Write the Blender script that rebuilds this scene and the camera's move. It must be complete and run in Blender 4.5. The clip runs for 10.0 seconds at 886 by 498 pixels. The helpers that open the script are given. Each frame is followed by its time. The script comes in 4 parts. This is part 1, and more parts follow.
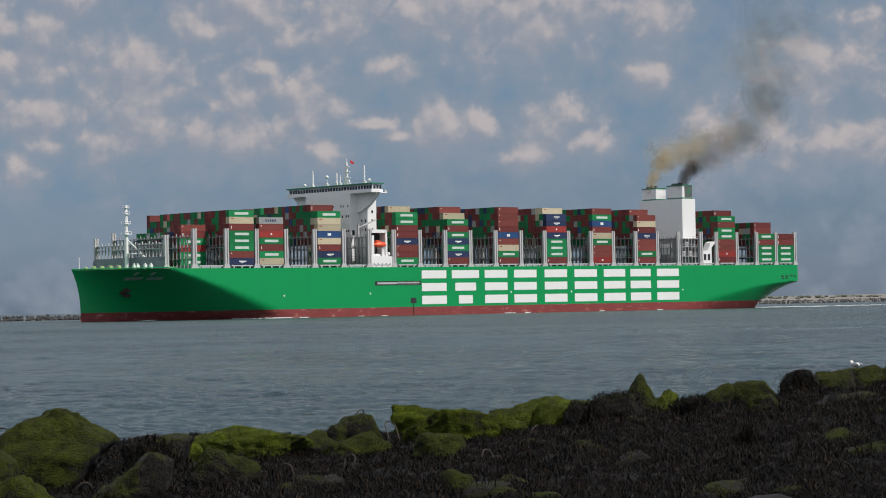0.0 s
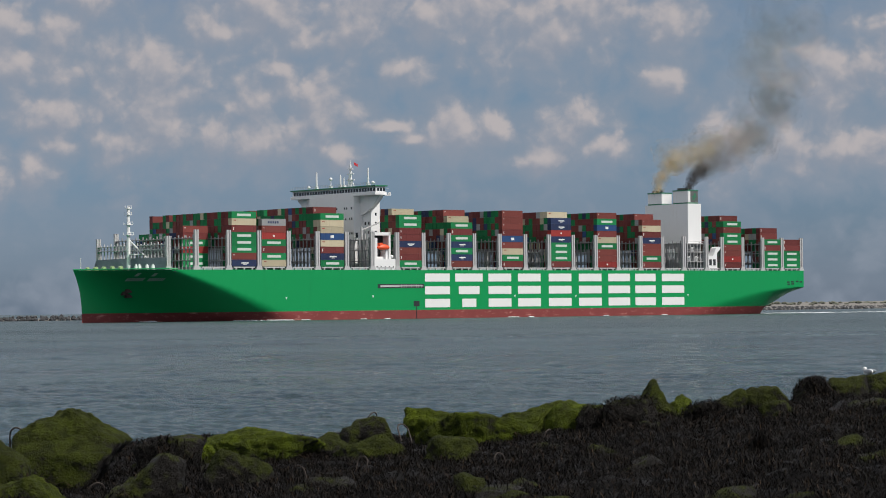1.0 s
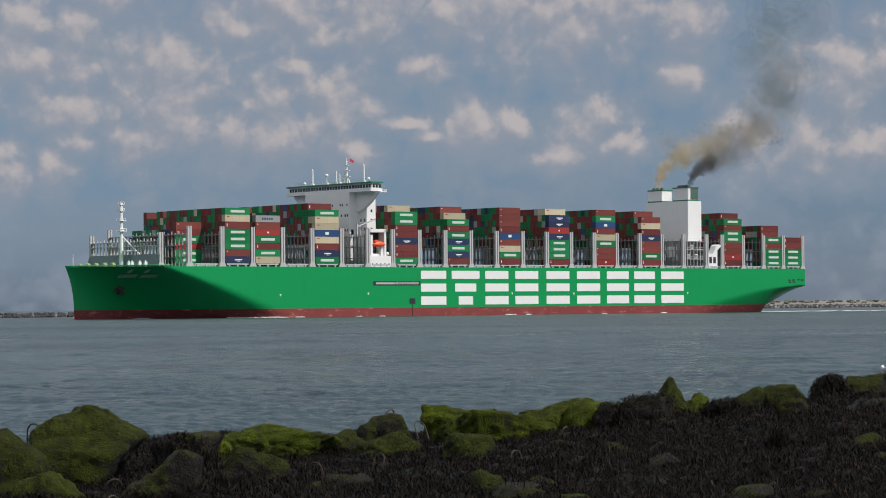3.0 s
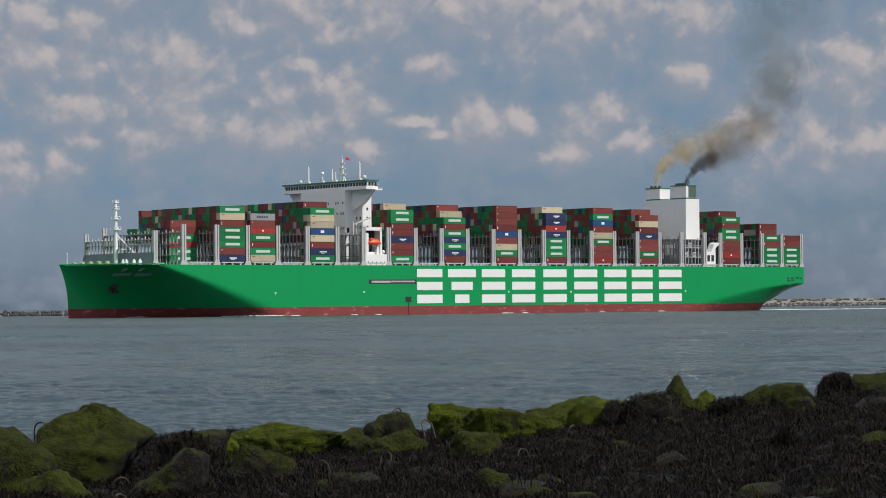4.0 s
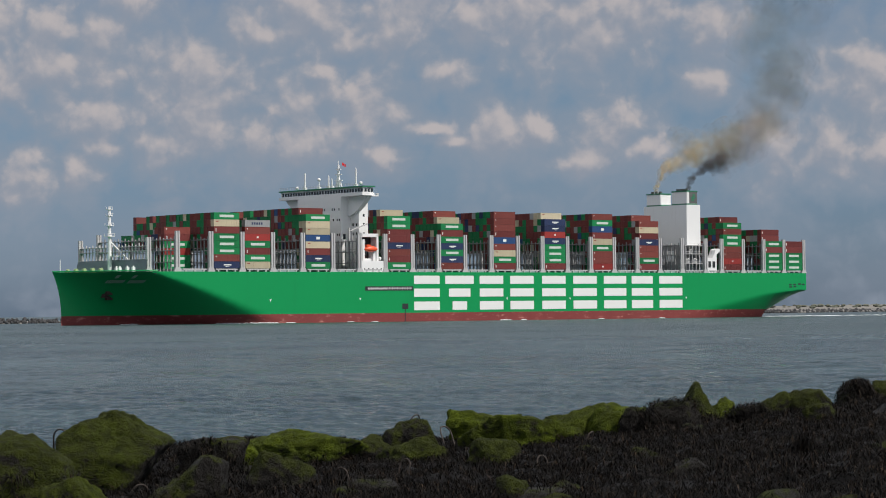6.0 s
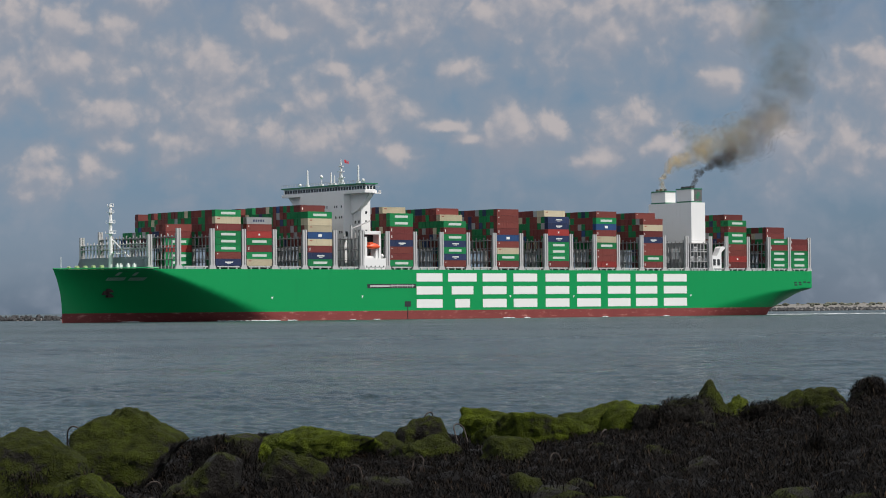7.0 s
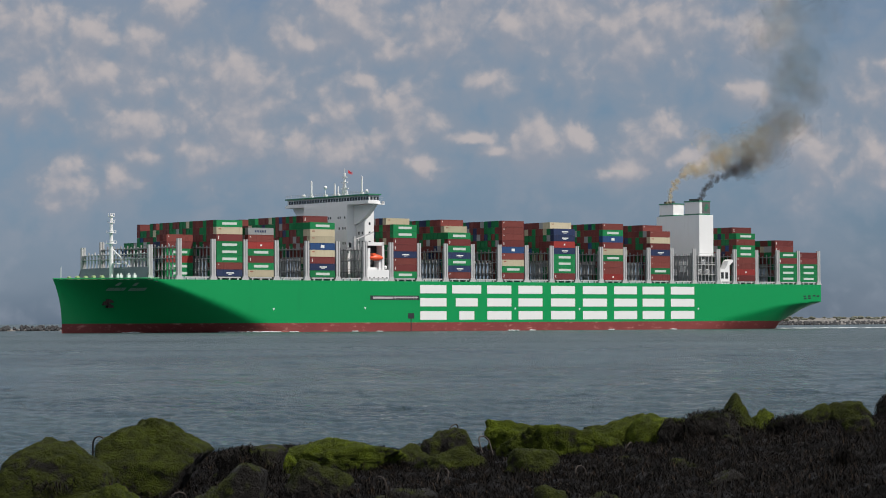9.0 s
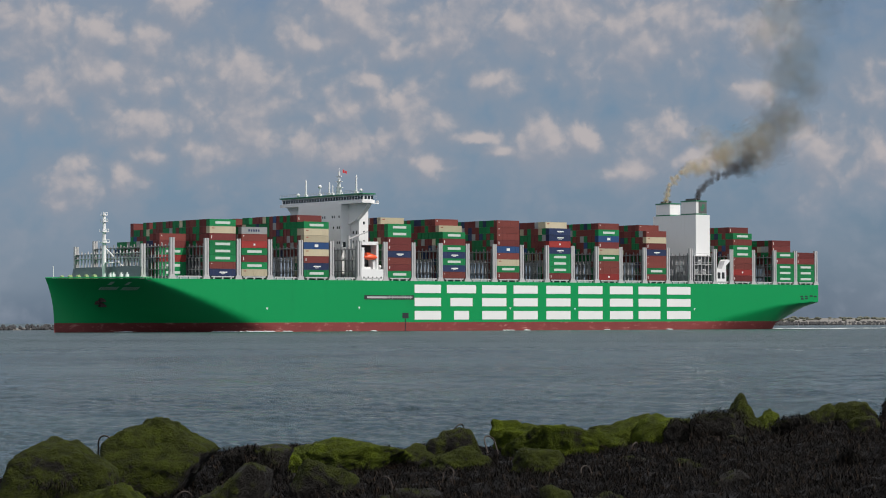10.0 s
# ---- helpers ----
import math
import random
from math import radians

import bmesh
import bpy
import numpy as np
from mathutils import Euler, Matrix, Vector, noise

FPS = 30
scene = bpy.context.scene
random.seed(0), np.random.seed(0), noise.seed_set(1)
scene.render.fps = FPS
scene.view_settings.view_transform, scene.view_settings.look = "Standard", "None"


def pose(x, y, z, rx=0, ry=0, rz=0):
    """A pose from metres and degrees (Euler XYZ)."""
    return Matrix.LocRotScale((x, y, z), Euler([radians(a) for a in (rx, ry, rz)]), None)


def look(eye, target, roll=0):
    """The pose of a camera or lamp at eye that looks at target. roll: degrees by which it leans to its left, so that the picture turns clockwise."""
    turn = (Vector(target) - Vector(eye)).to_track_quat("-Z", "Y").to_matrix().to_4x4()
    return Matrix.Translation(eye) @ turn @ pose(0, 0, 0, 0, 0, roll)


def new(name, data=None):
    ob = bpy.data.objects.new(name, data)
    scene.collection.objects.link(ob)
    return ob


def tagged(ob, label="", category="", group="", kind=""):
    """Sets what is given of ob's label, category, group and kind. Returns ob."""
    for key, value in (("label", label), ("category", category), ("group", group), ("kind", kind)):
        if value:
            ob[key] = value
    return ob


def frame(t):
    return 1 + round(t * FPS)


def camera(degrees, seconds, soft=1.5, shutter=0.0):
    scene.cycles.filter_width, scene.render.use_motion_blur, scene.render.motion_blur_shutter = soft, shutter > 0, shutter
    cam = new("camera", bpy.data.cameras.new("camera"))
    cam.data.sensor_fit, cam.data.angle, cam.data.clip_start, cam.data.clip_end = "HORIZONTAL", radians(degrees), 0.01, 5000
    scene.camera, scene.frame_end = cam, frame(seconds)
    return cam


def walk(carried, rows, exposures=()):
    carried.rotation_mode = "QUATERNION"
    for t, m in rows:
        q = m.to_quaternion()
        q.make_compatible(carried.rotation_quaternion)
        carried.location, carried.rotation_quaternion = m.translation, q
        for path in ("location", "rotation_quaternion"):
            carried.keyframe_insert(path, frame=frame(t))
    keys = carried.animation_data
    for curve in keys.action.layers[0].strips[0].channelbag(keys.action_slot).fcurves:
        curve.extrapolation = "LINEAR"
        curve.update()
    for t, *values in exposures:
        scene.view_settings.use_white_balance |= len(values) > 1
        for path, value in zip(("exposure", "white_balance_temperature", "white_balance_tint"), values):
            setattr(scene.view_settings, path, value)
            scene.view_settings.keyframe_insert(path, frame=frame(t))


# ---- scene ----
EYE = (0.0, 0.0, 4.36)
HEADING, SPEED = 39.34, 5.897          # the ship's turn in degrees and its way in m/s
BOW = (-113.19, 983.83)
SECONDS = 10.0

cam = camera(20.07, SECONDS, soft=1.0)


def aim(yaw, pitch, roll):
    return pose(*EYE, 90 + pitch, 0, yaw) @ pose(0, 0, 0, 0, 0, roll)


walk(cam, [(t, aim(a, b, c)) for t, a, b, c in (
    (0, -0.918, 1.276, -1.068),
    (0.5, -0.828, 1.319, -0.948),
    (1, -0.599, 1.354, -0.619),
    (1.5, -0.477, 1.230, -0.435),
    (2, -0.527, 1.280, -0.456),
    (2.5, -0.367, 1.305, -0.450),
    (4, -0.046, 1.259, -0.502),
    (4.5, 0.000, 1.253, -0.424),
    (5, 0.090, 1.259, -0.462),
    (5.5, 0.238, 1.433, -0.516),
    (7, 0.689, 1.364, -0.503),
    (7.5, 0.888, 1.530, -0.335),
    (8, 1.023, 1.512, -0.253),
    (8.5, 1.146, 1.613, -0.257),
    (9, 1.281, 1.641, -0.223),
    (9.5, 1.304, 1.645, -0.176),
    (10, 1.411, 1.636, -0.131))])

# ---- sun and sky ----
SUN_DIR = Vector((0.90, -0.43, 1.17)).normalized()
sun_data = bpy.data.lights.new("sun", "SUN")
sun_data.energy, sun_data.angle, sun_data.color = 4.0, radians(0.55), (1.0, 0.95, 0.88)
sun = new("sun", sun_data)
sun.matrix_world = look((0, 0, 300), Vector((0, 0, 300)) - SUN_DIR)
scene.cycles.transparent_max_bounces = 160


class Nodes:
    """A short hand for building node trees."""

    def __init__(self, tree):
        self.tree, self.n, self.l = tree, tree.nodes, tree.links

    def add(self, kind, **settings):
        node = self.n.new(kind)
        for key, value in settings.items():
            setattr(node, key, value)
        return node

    def link(self, a, b):
        self.l.new(a, b)

    def put(self, socket, value):
        if hasattr(value, "is_output"):
            self.l.new(value, socket)
        else:
            socket.default_value = value

    def math(self, op, a, b=0.0, c=0.0, clamp=False):
        node = self.add("ShaderNodeMath", operation=op, use_clamp=clamp)
        for i, v in enumerate((a, b, c)):
            self.put(node.inputs[i], v)
        return node.outputs[0]

    def vec(self, op, a, b=(0, 0, 0), out=0):
        node = self.add("ShaderNodeVectorMath", operation=op)
        self.put(node.inputs[0], a)
        self.put(node.inputs[1], b)
        return node.outputs[out]

    def noise(self, vector, scale, detail=4.0, rough=0.55, distortion=0.0, out=0):
        node = self.add("ShaderNodeTexNoise")
        if vector is not None:
            self.link(vector, node.inputs["Vector"])
        for key, v in (("Scale", scale), ("Detail", detail), ("Roughness", rough), ("Distortion", distortion)):
            node.inputs[key].default_value = v
        return node.outputs[out]

    def ramp(self, value, *stops):
        node = self.add("ShaderNodeValToRGB")
        while len(node.color_ramp.elements) < len(stops):
            node.color_ramp.elements.new(0.5)
        for el, (pos, col) in zip(node.color_ramp.elements, stops):
            el.position = pos
            el.color = (*col, 1) if not isinstance(col, (int, float)) else (col, col, col, 1)
        self.link(value, node.inputs[0])
        return node.outputs[0]

    def smooth(self, value, lo, hi, a=0.0, b=1.0):
        node = self.add("ShaderNodeMapRange", interpolation_type="SMOOTHSTEP")
        self.put(node.inputs[0], value)
        for i, v in enumerate((lo, hi, a, b)):
            node.inputs[i + 1].default_value = v
        return node.outputs[0]

    def mix(self, fac, a, b, blend="MIX"):
        node = self.add("ShaderNodeMix", data_type="RGBA", blend_type=blend)
        self.put(node.inputs[0], fac)
        for i, v in ((6, a), (7, b)):
            self.put(node.inputs[i], (*v, 1) if isinstance(v, tuple) and len(v) == 3 else v)
        return node.outputs[2]


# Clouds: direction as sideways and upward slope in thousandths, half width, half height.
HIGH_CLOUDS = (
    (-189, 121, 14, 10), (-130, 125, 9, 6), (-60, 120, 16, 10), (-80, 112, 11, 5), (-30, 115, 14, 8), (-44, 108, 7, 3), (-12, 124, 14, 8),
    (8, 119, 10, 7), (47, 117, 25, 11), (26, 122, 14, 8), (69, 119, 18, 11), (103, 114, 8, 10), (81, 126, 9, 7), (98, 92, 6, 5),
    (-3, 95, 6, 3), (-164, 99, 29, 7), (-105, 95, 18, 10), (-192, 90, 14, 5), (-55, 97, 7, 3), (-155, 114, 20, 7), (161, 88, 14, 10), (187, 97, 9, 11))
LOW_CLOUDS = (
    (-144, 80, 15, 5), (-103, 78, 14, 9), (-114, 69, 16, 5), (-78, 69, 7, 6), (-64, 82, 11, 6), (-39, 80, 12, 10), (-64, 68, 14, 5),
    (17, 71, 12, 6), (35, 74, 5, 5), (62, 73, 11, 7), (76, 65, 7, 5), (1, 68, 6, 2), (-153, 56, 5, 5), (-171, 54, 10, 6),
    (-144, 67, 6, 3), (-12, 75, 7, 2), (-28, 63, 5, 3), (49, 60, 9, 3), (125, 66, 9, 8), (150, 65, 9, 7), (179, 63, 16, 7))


def build_world():
    world = bpy.data.worlds.new("sky")
    world.use_nodes = True
    scene.world = world
    k = Nodes(world.node_tree)
    k.n.clear()
    sky = k.add("ShaderNodeTexSky", sky_type="NISHITA", sun_disc=False)
    sky.sun_elevation = math.asin(SUN_DIR.z)
    sky.sun_rotation = math.atan2(SUN_DIR.x, SUN_DIR.y)
    sky.air_density, sky.dust_density, sky.ozone_density = 1.0, 0.6, 1.5
    direction = k.add("ShaderNodeTexCoord").outputs["Generated"]
    sep = k.add("ShaderNodeSeparateXYZ")
    k.link(direction, sep.inputs[0])
    ahead = k.math("MAXIMUM", k.math("ABSOLUTE", sep.outputs[1]), 0.02)
    flat = k.add("ShaderNodeCombineXYZ")
    k.link(k.math("MULTIPLY", k.math("DIVIDE", sep.outputs[0], ahead), 1000.0), flat.inputs[0])
    k.link(k.math("MULTIPLY", k.math("DIVIDE", sep.outputs[2], ahead), 1000.0), flat.inputs[1])
    # one cloud field, read twice: where the cloud is, and a little nearer the sun for its lit crown
    def field(shift):
        at = k.vec("ADD", flat.outputs[0], shift)
        warp = k.noise(at, 0.04, 6.0, 0.56, out=1)
        at = k.vec("ADD", at, k.vec("MULTIPLY", k.vec("SUBTRACT", warp, (0.5, 0.5, 0.5)), (17.0, 11.0, 0.0)))
        best = None
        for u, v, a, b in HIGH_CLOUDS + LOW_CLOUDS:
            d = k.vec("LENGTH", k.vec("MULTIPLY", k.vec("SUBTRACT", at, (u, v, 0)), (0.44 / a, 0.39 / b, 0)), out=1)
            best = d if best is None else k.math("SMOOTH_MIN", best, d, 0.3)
        puff = k.add("ShaderNodeTexVoronoi", feature="SMOOTH_F1")
        k.link(at, puff.inputs["Vector"])
        for key, v in (("Scale", 0.085), ("Detail", 2.0), ("Roughness", 0.5), ("Smoothness", 0.5)):
            puff.inputs[key].default_value = v
        billow = k.math("SUBTRACT", k.noise(at, 0.07, 9.0, 0.6), 0.5)
        far_off = k.noise(k.vec("MULTIPLY", at, (0.8, 1.15, 1.0)), 0.022, 4.0, 0.55)
        base = k.math("MAXIMUM", k.math("SUBTRACT", 1.26, best), k.smooth(far_off, 0.36, 0.72, -0.45, 0.40))
        return k.math("ADD", base, k.math("ADD", k.math("MULTIPLY", billow, 1.1), k.math("MULTIPLY", k.math("SUBTRACT", 0.42, puff.outputs["Distance"]), 0.7)))
    here, above = field((0, 0, 0)), field((2.2, 5.5, 0))
    cover = k.smooth(here, 0.08, 0.78)
    lit = k.smooth(k.math("SUBTRACT", here, above), -0.5, 0.75)
    haze = k.noise(k.vec("MULTIPLY", flat.outputs[0], (0.5, 1.3, 1.0)), 0.018, 4.0, 0.5)
    glow = k.add("ShaderNodeHueSaturation")
    glow.inputs["Saturation"].default_value = SKY_SAT
    k.link(sky.outputs[0], glow.inputs["Color"])
    tint = k.mix(k.smooth(sep.outputs[2], 0.0, 0.11), SKY_LOW, SKY_TINT)
    blue = k.mix(1.0, glow.outputs[0], tint, "MULTIPLY")
    blue = k.mix(k.smooth(haze, 0.35, 0.7, 0.0, 0.42), blue, VEIL)
    blue = k.mix(k.smooth(here, -0.8, 0.35, 0.0, 0.75), blue, VEIL)
    cloud = k.mix(lit, CLOUD_DARK, CLOUD_LIT)
    blue = k.mix(k.math("MULTIPLY", cover, k.smooth(lit, 0.0, 1.0, 0.6, 0.95)), blue, cloud)
    # broken cloud goes on overhead
    roof = k.math("MULTIPLY", k.smooth(sep.outputs[2], 0.14, 0.4), k.smooth(k.noise(direction, 3.2, 6.0, 0.6), 0.34, 0.58))
    blue = k.mix(roof, blue, OVERHEAD)
    back = k.add("ShaderNodeBackground")
    back.inputs["Strength"].default_value = SKY_STRENGTH
    k.link(blue, back.inputs["Color"])
    out = k.add("ShaderNodeOutputWorld")
    k.link(back.outputs[0], out.inputs[0])


SKY_STRENGTH, SKY_SAT = 0.1, 0.9
SKY_LOW, SKY_TINT = (0.29, 0.40, 0.67), (0.38, 0.48, 0.62)
VEIL = (2.55, 2.95, 3.6)
CLOUD_DARK, CLOUD_LIT = (2.85, 3.05, 3.6), (4.75, 4.40, 4.45)
OVERHEAD = (9.5, 9.5, 9.7)
build_world()

# ---- materials ----


def material(name, colour, rough=0.6, metal=0.0, vary=0.12, grain=1.5, bump=0.0, bump_scale=8.0, stain=None, spec=0.5, per_piece=0.0, stretch=(1.0, 1.0, 0.12)):
    """A painted or plain surface: two scales of tone, optional streaks of a stain colour, optional relief."""
    mat = bpy.data.materials.new(name)
    mat.use_nodes = True
    k = Nodes(mat.node_tree)
    bsdf = k.n["Principled BSDF"]
    at = k.add("ShaderNodeTexCoord").outputs["Object"]
    coarse, fine = k.noise(at, grain * 0.25, 4.0), k.noise(at, grain * 3.0, 3.0)
    tone = k.math("ADD", k.math("MULTIPLY", k.math("SUBTRACT", coarse, 0.5), 2 * vary), k.math("MULTIPLY", k.math("SUBTRACT", fine, 0.5), vary))
    if per_piece:
        info = k.add("ShaderNodeObjectInfo").outputs["Random"]
        tone = k.math("ADD", tone, k.math("MULTIPLY", k.math("SUBTRACT", info, 0.5), per_piece))
    tone = k.math("ADD", tone, 1.0)
    col = k.vec("SCALE", (0, 0, 0))
    scale = col.node
    scale.inputs[0].default_value = colour
    k.link(tone, scale.inputs["Scale"])
    if stain:
        streak = k.noise(k.vec("MULTIPLY", at, stretch), grain, 5.0, 0.65)
        col = k.mix(k.smooth(streak, 0.55, 0.75, 0.0, stain[1]), col, stain[0])
    k.link(col, bsdf.inputs["Base Color"])
    k.put(bsdf.inputs["Roughness"], k.math("ADD", rough, k.math("MULTIPLY", k.math("SUBTRACT", fine, 0.5), 0.2), clamp=True))
    bsdf.inputs["Metallic"].default_value = metal
    bsdf.inputs["Specular IOR Level"].default_value = spec
    if bump:
        b = k.add("ShaderNodeBump")
        b.inputs["Strength"].default_value = bump
        k.link(k.noise(at, bump_scale, 5.0, 0.6), b.inputs["Height"])
        k.link(b.outputs[0], bsdf.inputs["Normal"])
    return mat


RUST = (0.16, 0.07, 0.035)
M = {
    "hull_green": material("hull_green_paint", (0.003, 0.258, 0.074), 0.38, vary=0.04, grain=0.12, stain=((0.006, 0.19, 0.06), 0.3), spec=0.32),
    "boot": material("red_antifouling", (0.20, 0.045, 0.042), 0.65, vary=0.22, grain=0.42, stain=((0.50, 0.24, 0.20), 1.0), spec=0.25, stretch=(0.5, 1.0, 1.6)),
    "white": material("white_ship_paint", (0.74, 0.74, 0.735), 0.5, vary=0.03, grain=0.5, stain=((0.6, 0.58, 0.54), 0.3)),
    "mark": material("white_marking_paint", (0.72, 0.73, 0.71), 0.55, vary=0.03, grain=0.3),
    "dimmark": material("weathered_white_marking", (0.50, 0.56, 0.51), 0.6, vary=0.08),
    "anchor": material("rusty_dark_steel", (0.05, 0.028, 0.024), 0.8, vary=0.2),
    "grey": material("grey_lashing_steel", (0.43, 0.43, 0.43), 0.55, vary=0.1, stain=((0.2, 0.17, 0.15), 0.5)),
    # the lashing grey darkened: shade between the bays is put into its colour
    "shadegrey": material("shaded_grey_frame_steel", (0.27, 0.27, 0.27), 0.6, vary=0.15, stain=((0.12, 0.10, 0.09), 0.5)),
    "deckgrey": material("blue_grey_deck_steel", (0.27, 0.32, 0.35), 0.6, vary=0.08),
    "dark": material("dark_opening", (0.02, 0.022, 0.025), 0.5, vary=0.1),
    "glass": material("dark_window_glass", (0.015, 0.02, 0.025), 0.08, vary=0.05),
    "rimgreen": material("green_trim_paint", (0.02, 0.16, 0.08), 0.5, vary=0.05),
    "orange": material("orange_lifeboat_shell", (0.75, 0.09, 0.025), 0.4, vary=0.05),
    "soot": material("soot_grey_steel", (0.10, 0.10, 0.10), 0.7, vary=0.3),
    "yellow": material("pale_yellow_green_gear", (0.34, 0.42, 0.20), 0.5, vary=0.1),
    "flag_red": material("red_flag_cloth", (0.5, 0.02, 0.03), 0.8),
}
BOX = {}
for _name, _col in (("green", (0.008, 0.19, 0.062)), ("maroon", (0.155, 0.036, 0.034)), ("brown", (0.185, 0.048, 0.040)),
                    ("red", (0.28, 0.036, 0.032)), ("navy", (0.024, 0.038, 0.095)), ("blue", (0.024, 0.068, 0.18)),
                    ("cream", (0.50, 0.44, 0.31)), ("grey", (0.34, 0.35, 0.35))):
    BOX[_name] = material(_name + "_container_paint", _col, 0.55, vary=0.1, grain=0.8, stain=(tuple(0.6 * c + 0.4 * r for c, r in zip(_col, RUST)), 0.5), per_piece=0.35, spec=0.3)

# ---- building blocks ----


def part(name, bm, mat, parent=None, label="", smooth=False):
    """Links a bmesh as one mesh object under a thing or a part."""
    mesh = bpy.data.meshes.new(name)
    bm.to_mesh(mesh)
    bm.free()
    mesh.materials.append(mat)
    if smooth:
        for poly in mesh.polygons:
            poly.use_smooth = True
    ob = new(name, mesh)
    ob.parent = parent
    return tagged(ob, label)


def boxes(*specs):
    """A bmesh of boxes: each (x0, x1, y0, y1, z0, z1)."""
    bm = bmesh.new()
    for x0, x1, y0, y1, z0, z1 in specs:
        add_box(bm, x0, x1, y0, y1, z0, z1)
    return bm


def add_box(bm, x0, x1, y0, y1, z0, z1):
    v = [bm.verts.new(c) for c in ((x0, y0, z0), (x1, y0, z0), (x1, y1, z0), (x0, y1, z0), (x0, y0, z1), (x1, y0, z1), (x1, y1, z1), (x0, y1, z1))]
    for f in ((0, 3, 2, 1), (4, 5, 6, 7), (0, 1, 5, 4), (1, 2, 6, 5), (2, 3, 7, 6), (3, 0, 4, 7)):
        bm.faces.new([v[i] for i in f])


def add_prism(bm, outline, y0, y1):
    """An outline of (x, z) in order, drawn out from y0 to y1."""
    a = [bm.verts.new((x, y0, z)) for x, z in outline]
    b = [bm.verts.new((x, y1, z)) for x, z in outline]
    bm.faces.new(a)
    bm.faces.new(b[::-1])
    for i in range(len(a)):
        j = (i + 1) % len(a)
        bm.faces.new((a[j], a[i], b[i], b[j]))
    bmesh.ops.recalc_face_normals(bm, faces=bm.faces[:])


def add_tube(bm, p, q, r0, r1=None, sides=8):
    p, q = Vector(p), Vector(q)
    r1 = r0 if r1 is None else r1
    turn = (q - p).to_track_quat("Z", "Y")
    rings = []
    for c, r in ((p, r0), (q, r1)):
        rings.append([bm.verts.new(c + turn @ Vector((r * math.cos(2 * math.pi * i / sides), r * math.sin(2 * math.pi * i / sides), 0))) for i in range(sides)])
    for i in range(sides):
        j = (i + 1) % sides
        bm.faces.new((rings[0][i], rings[0][j], rings[1][j], rings[1][i]))
    bm.faces.new(rings[0][::-1])
    bm.faces.new(rings[1])


def ship_pose(t):
    """The ship's frame: x aft from the stem, y inboard from the near side, z up from the water."""
    a = radians(HEADING)
    return pose(BOW[0] - math.cos(a) * SPEED * t, BOW[1] - math.sin(a) * SPEED * t, 0, 0, 0, HEADING)


ABOARD = []            # everything that sails with the ship: (thing, place in the ship's frame)


def aboard(ob, m=None):
    ABOARD.append((ob, m if m is not None else Matrix.Identity(4)))
    return ob

# ---- water, shore and breakwater ----


def water_material():
    mat = bpy.data.materials.new("grey_green_estuary_water")
    mat.use_nodes = True
    k = Nodes(mat.node_tree)
    bsdf = k.n["Principled BSDF"]
    at = k.add("ShaderNodeTexCoord").outputs["Object"]
    patch = k.noise(k.vec("MULTIPLY", at, (1.0, 0.8, 1)), 0.03, 7.0, 0.68)
    k.link(k.mix(k.smooth(patch, 0.38, 0.62), (0.012, 0.032, 0.037), (0.033, 0.062, 0.067)), bsdf.inputs["Base Color"])
    k.put(bsdf.inputs["Roughness"], k.math("ADD", k.smooth(k.vec("LENGTH", at, out=1), 150.0, 520.0, 0.06, 0.30), k.smooth(patch, 0.35, 0.65, 0.0, 0.07)))
    bsdf.inputs["IOR"].default_value = 1.33
    swell = k.noise(k.vec("MULTIPLY", at, (0.6, 1.0, 1.0)), 0.16, 9.0, 0.72)
    ripple = k.noise(k.vec("MULTIPLY", at, (0.75, 1.25, 1.0)), 3.6, 4.0, 0.6)
    chop = k.math("ADD", k.math("MULTIPLY", swell, 0.30), k.math("MULTIPLY", ripple, 0.30))
    calm = k.smooth(k.noise(k.vec("MULTIPLY", at, (0.35, 1.0, 1.0)), 0.012, 5.0, 0.6), 0.35, 0.65, 0.55, 1.0)
    b = k.add("ShaderNodeBump")
    b.inputs["Distance"].default_value = 1.8
    k.link(calm, b.inputs["Strength"])
    k.link(chop, b.inputs["Height"])
    k.link(b.outputs[0], bsdf.inputs["Normal"])
    return mat


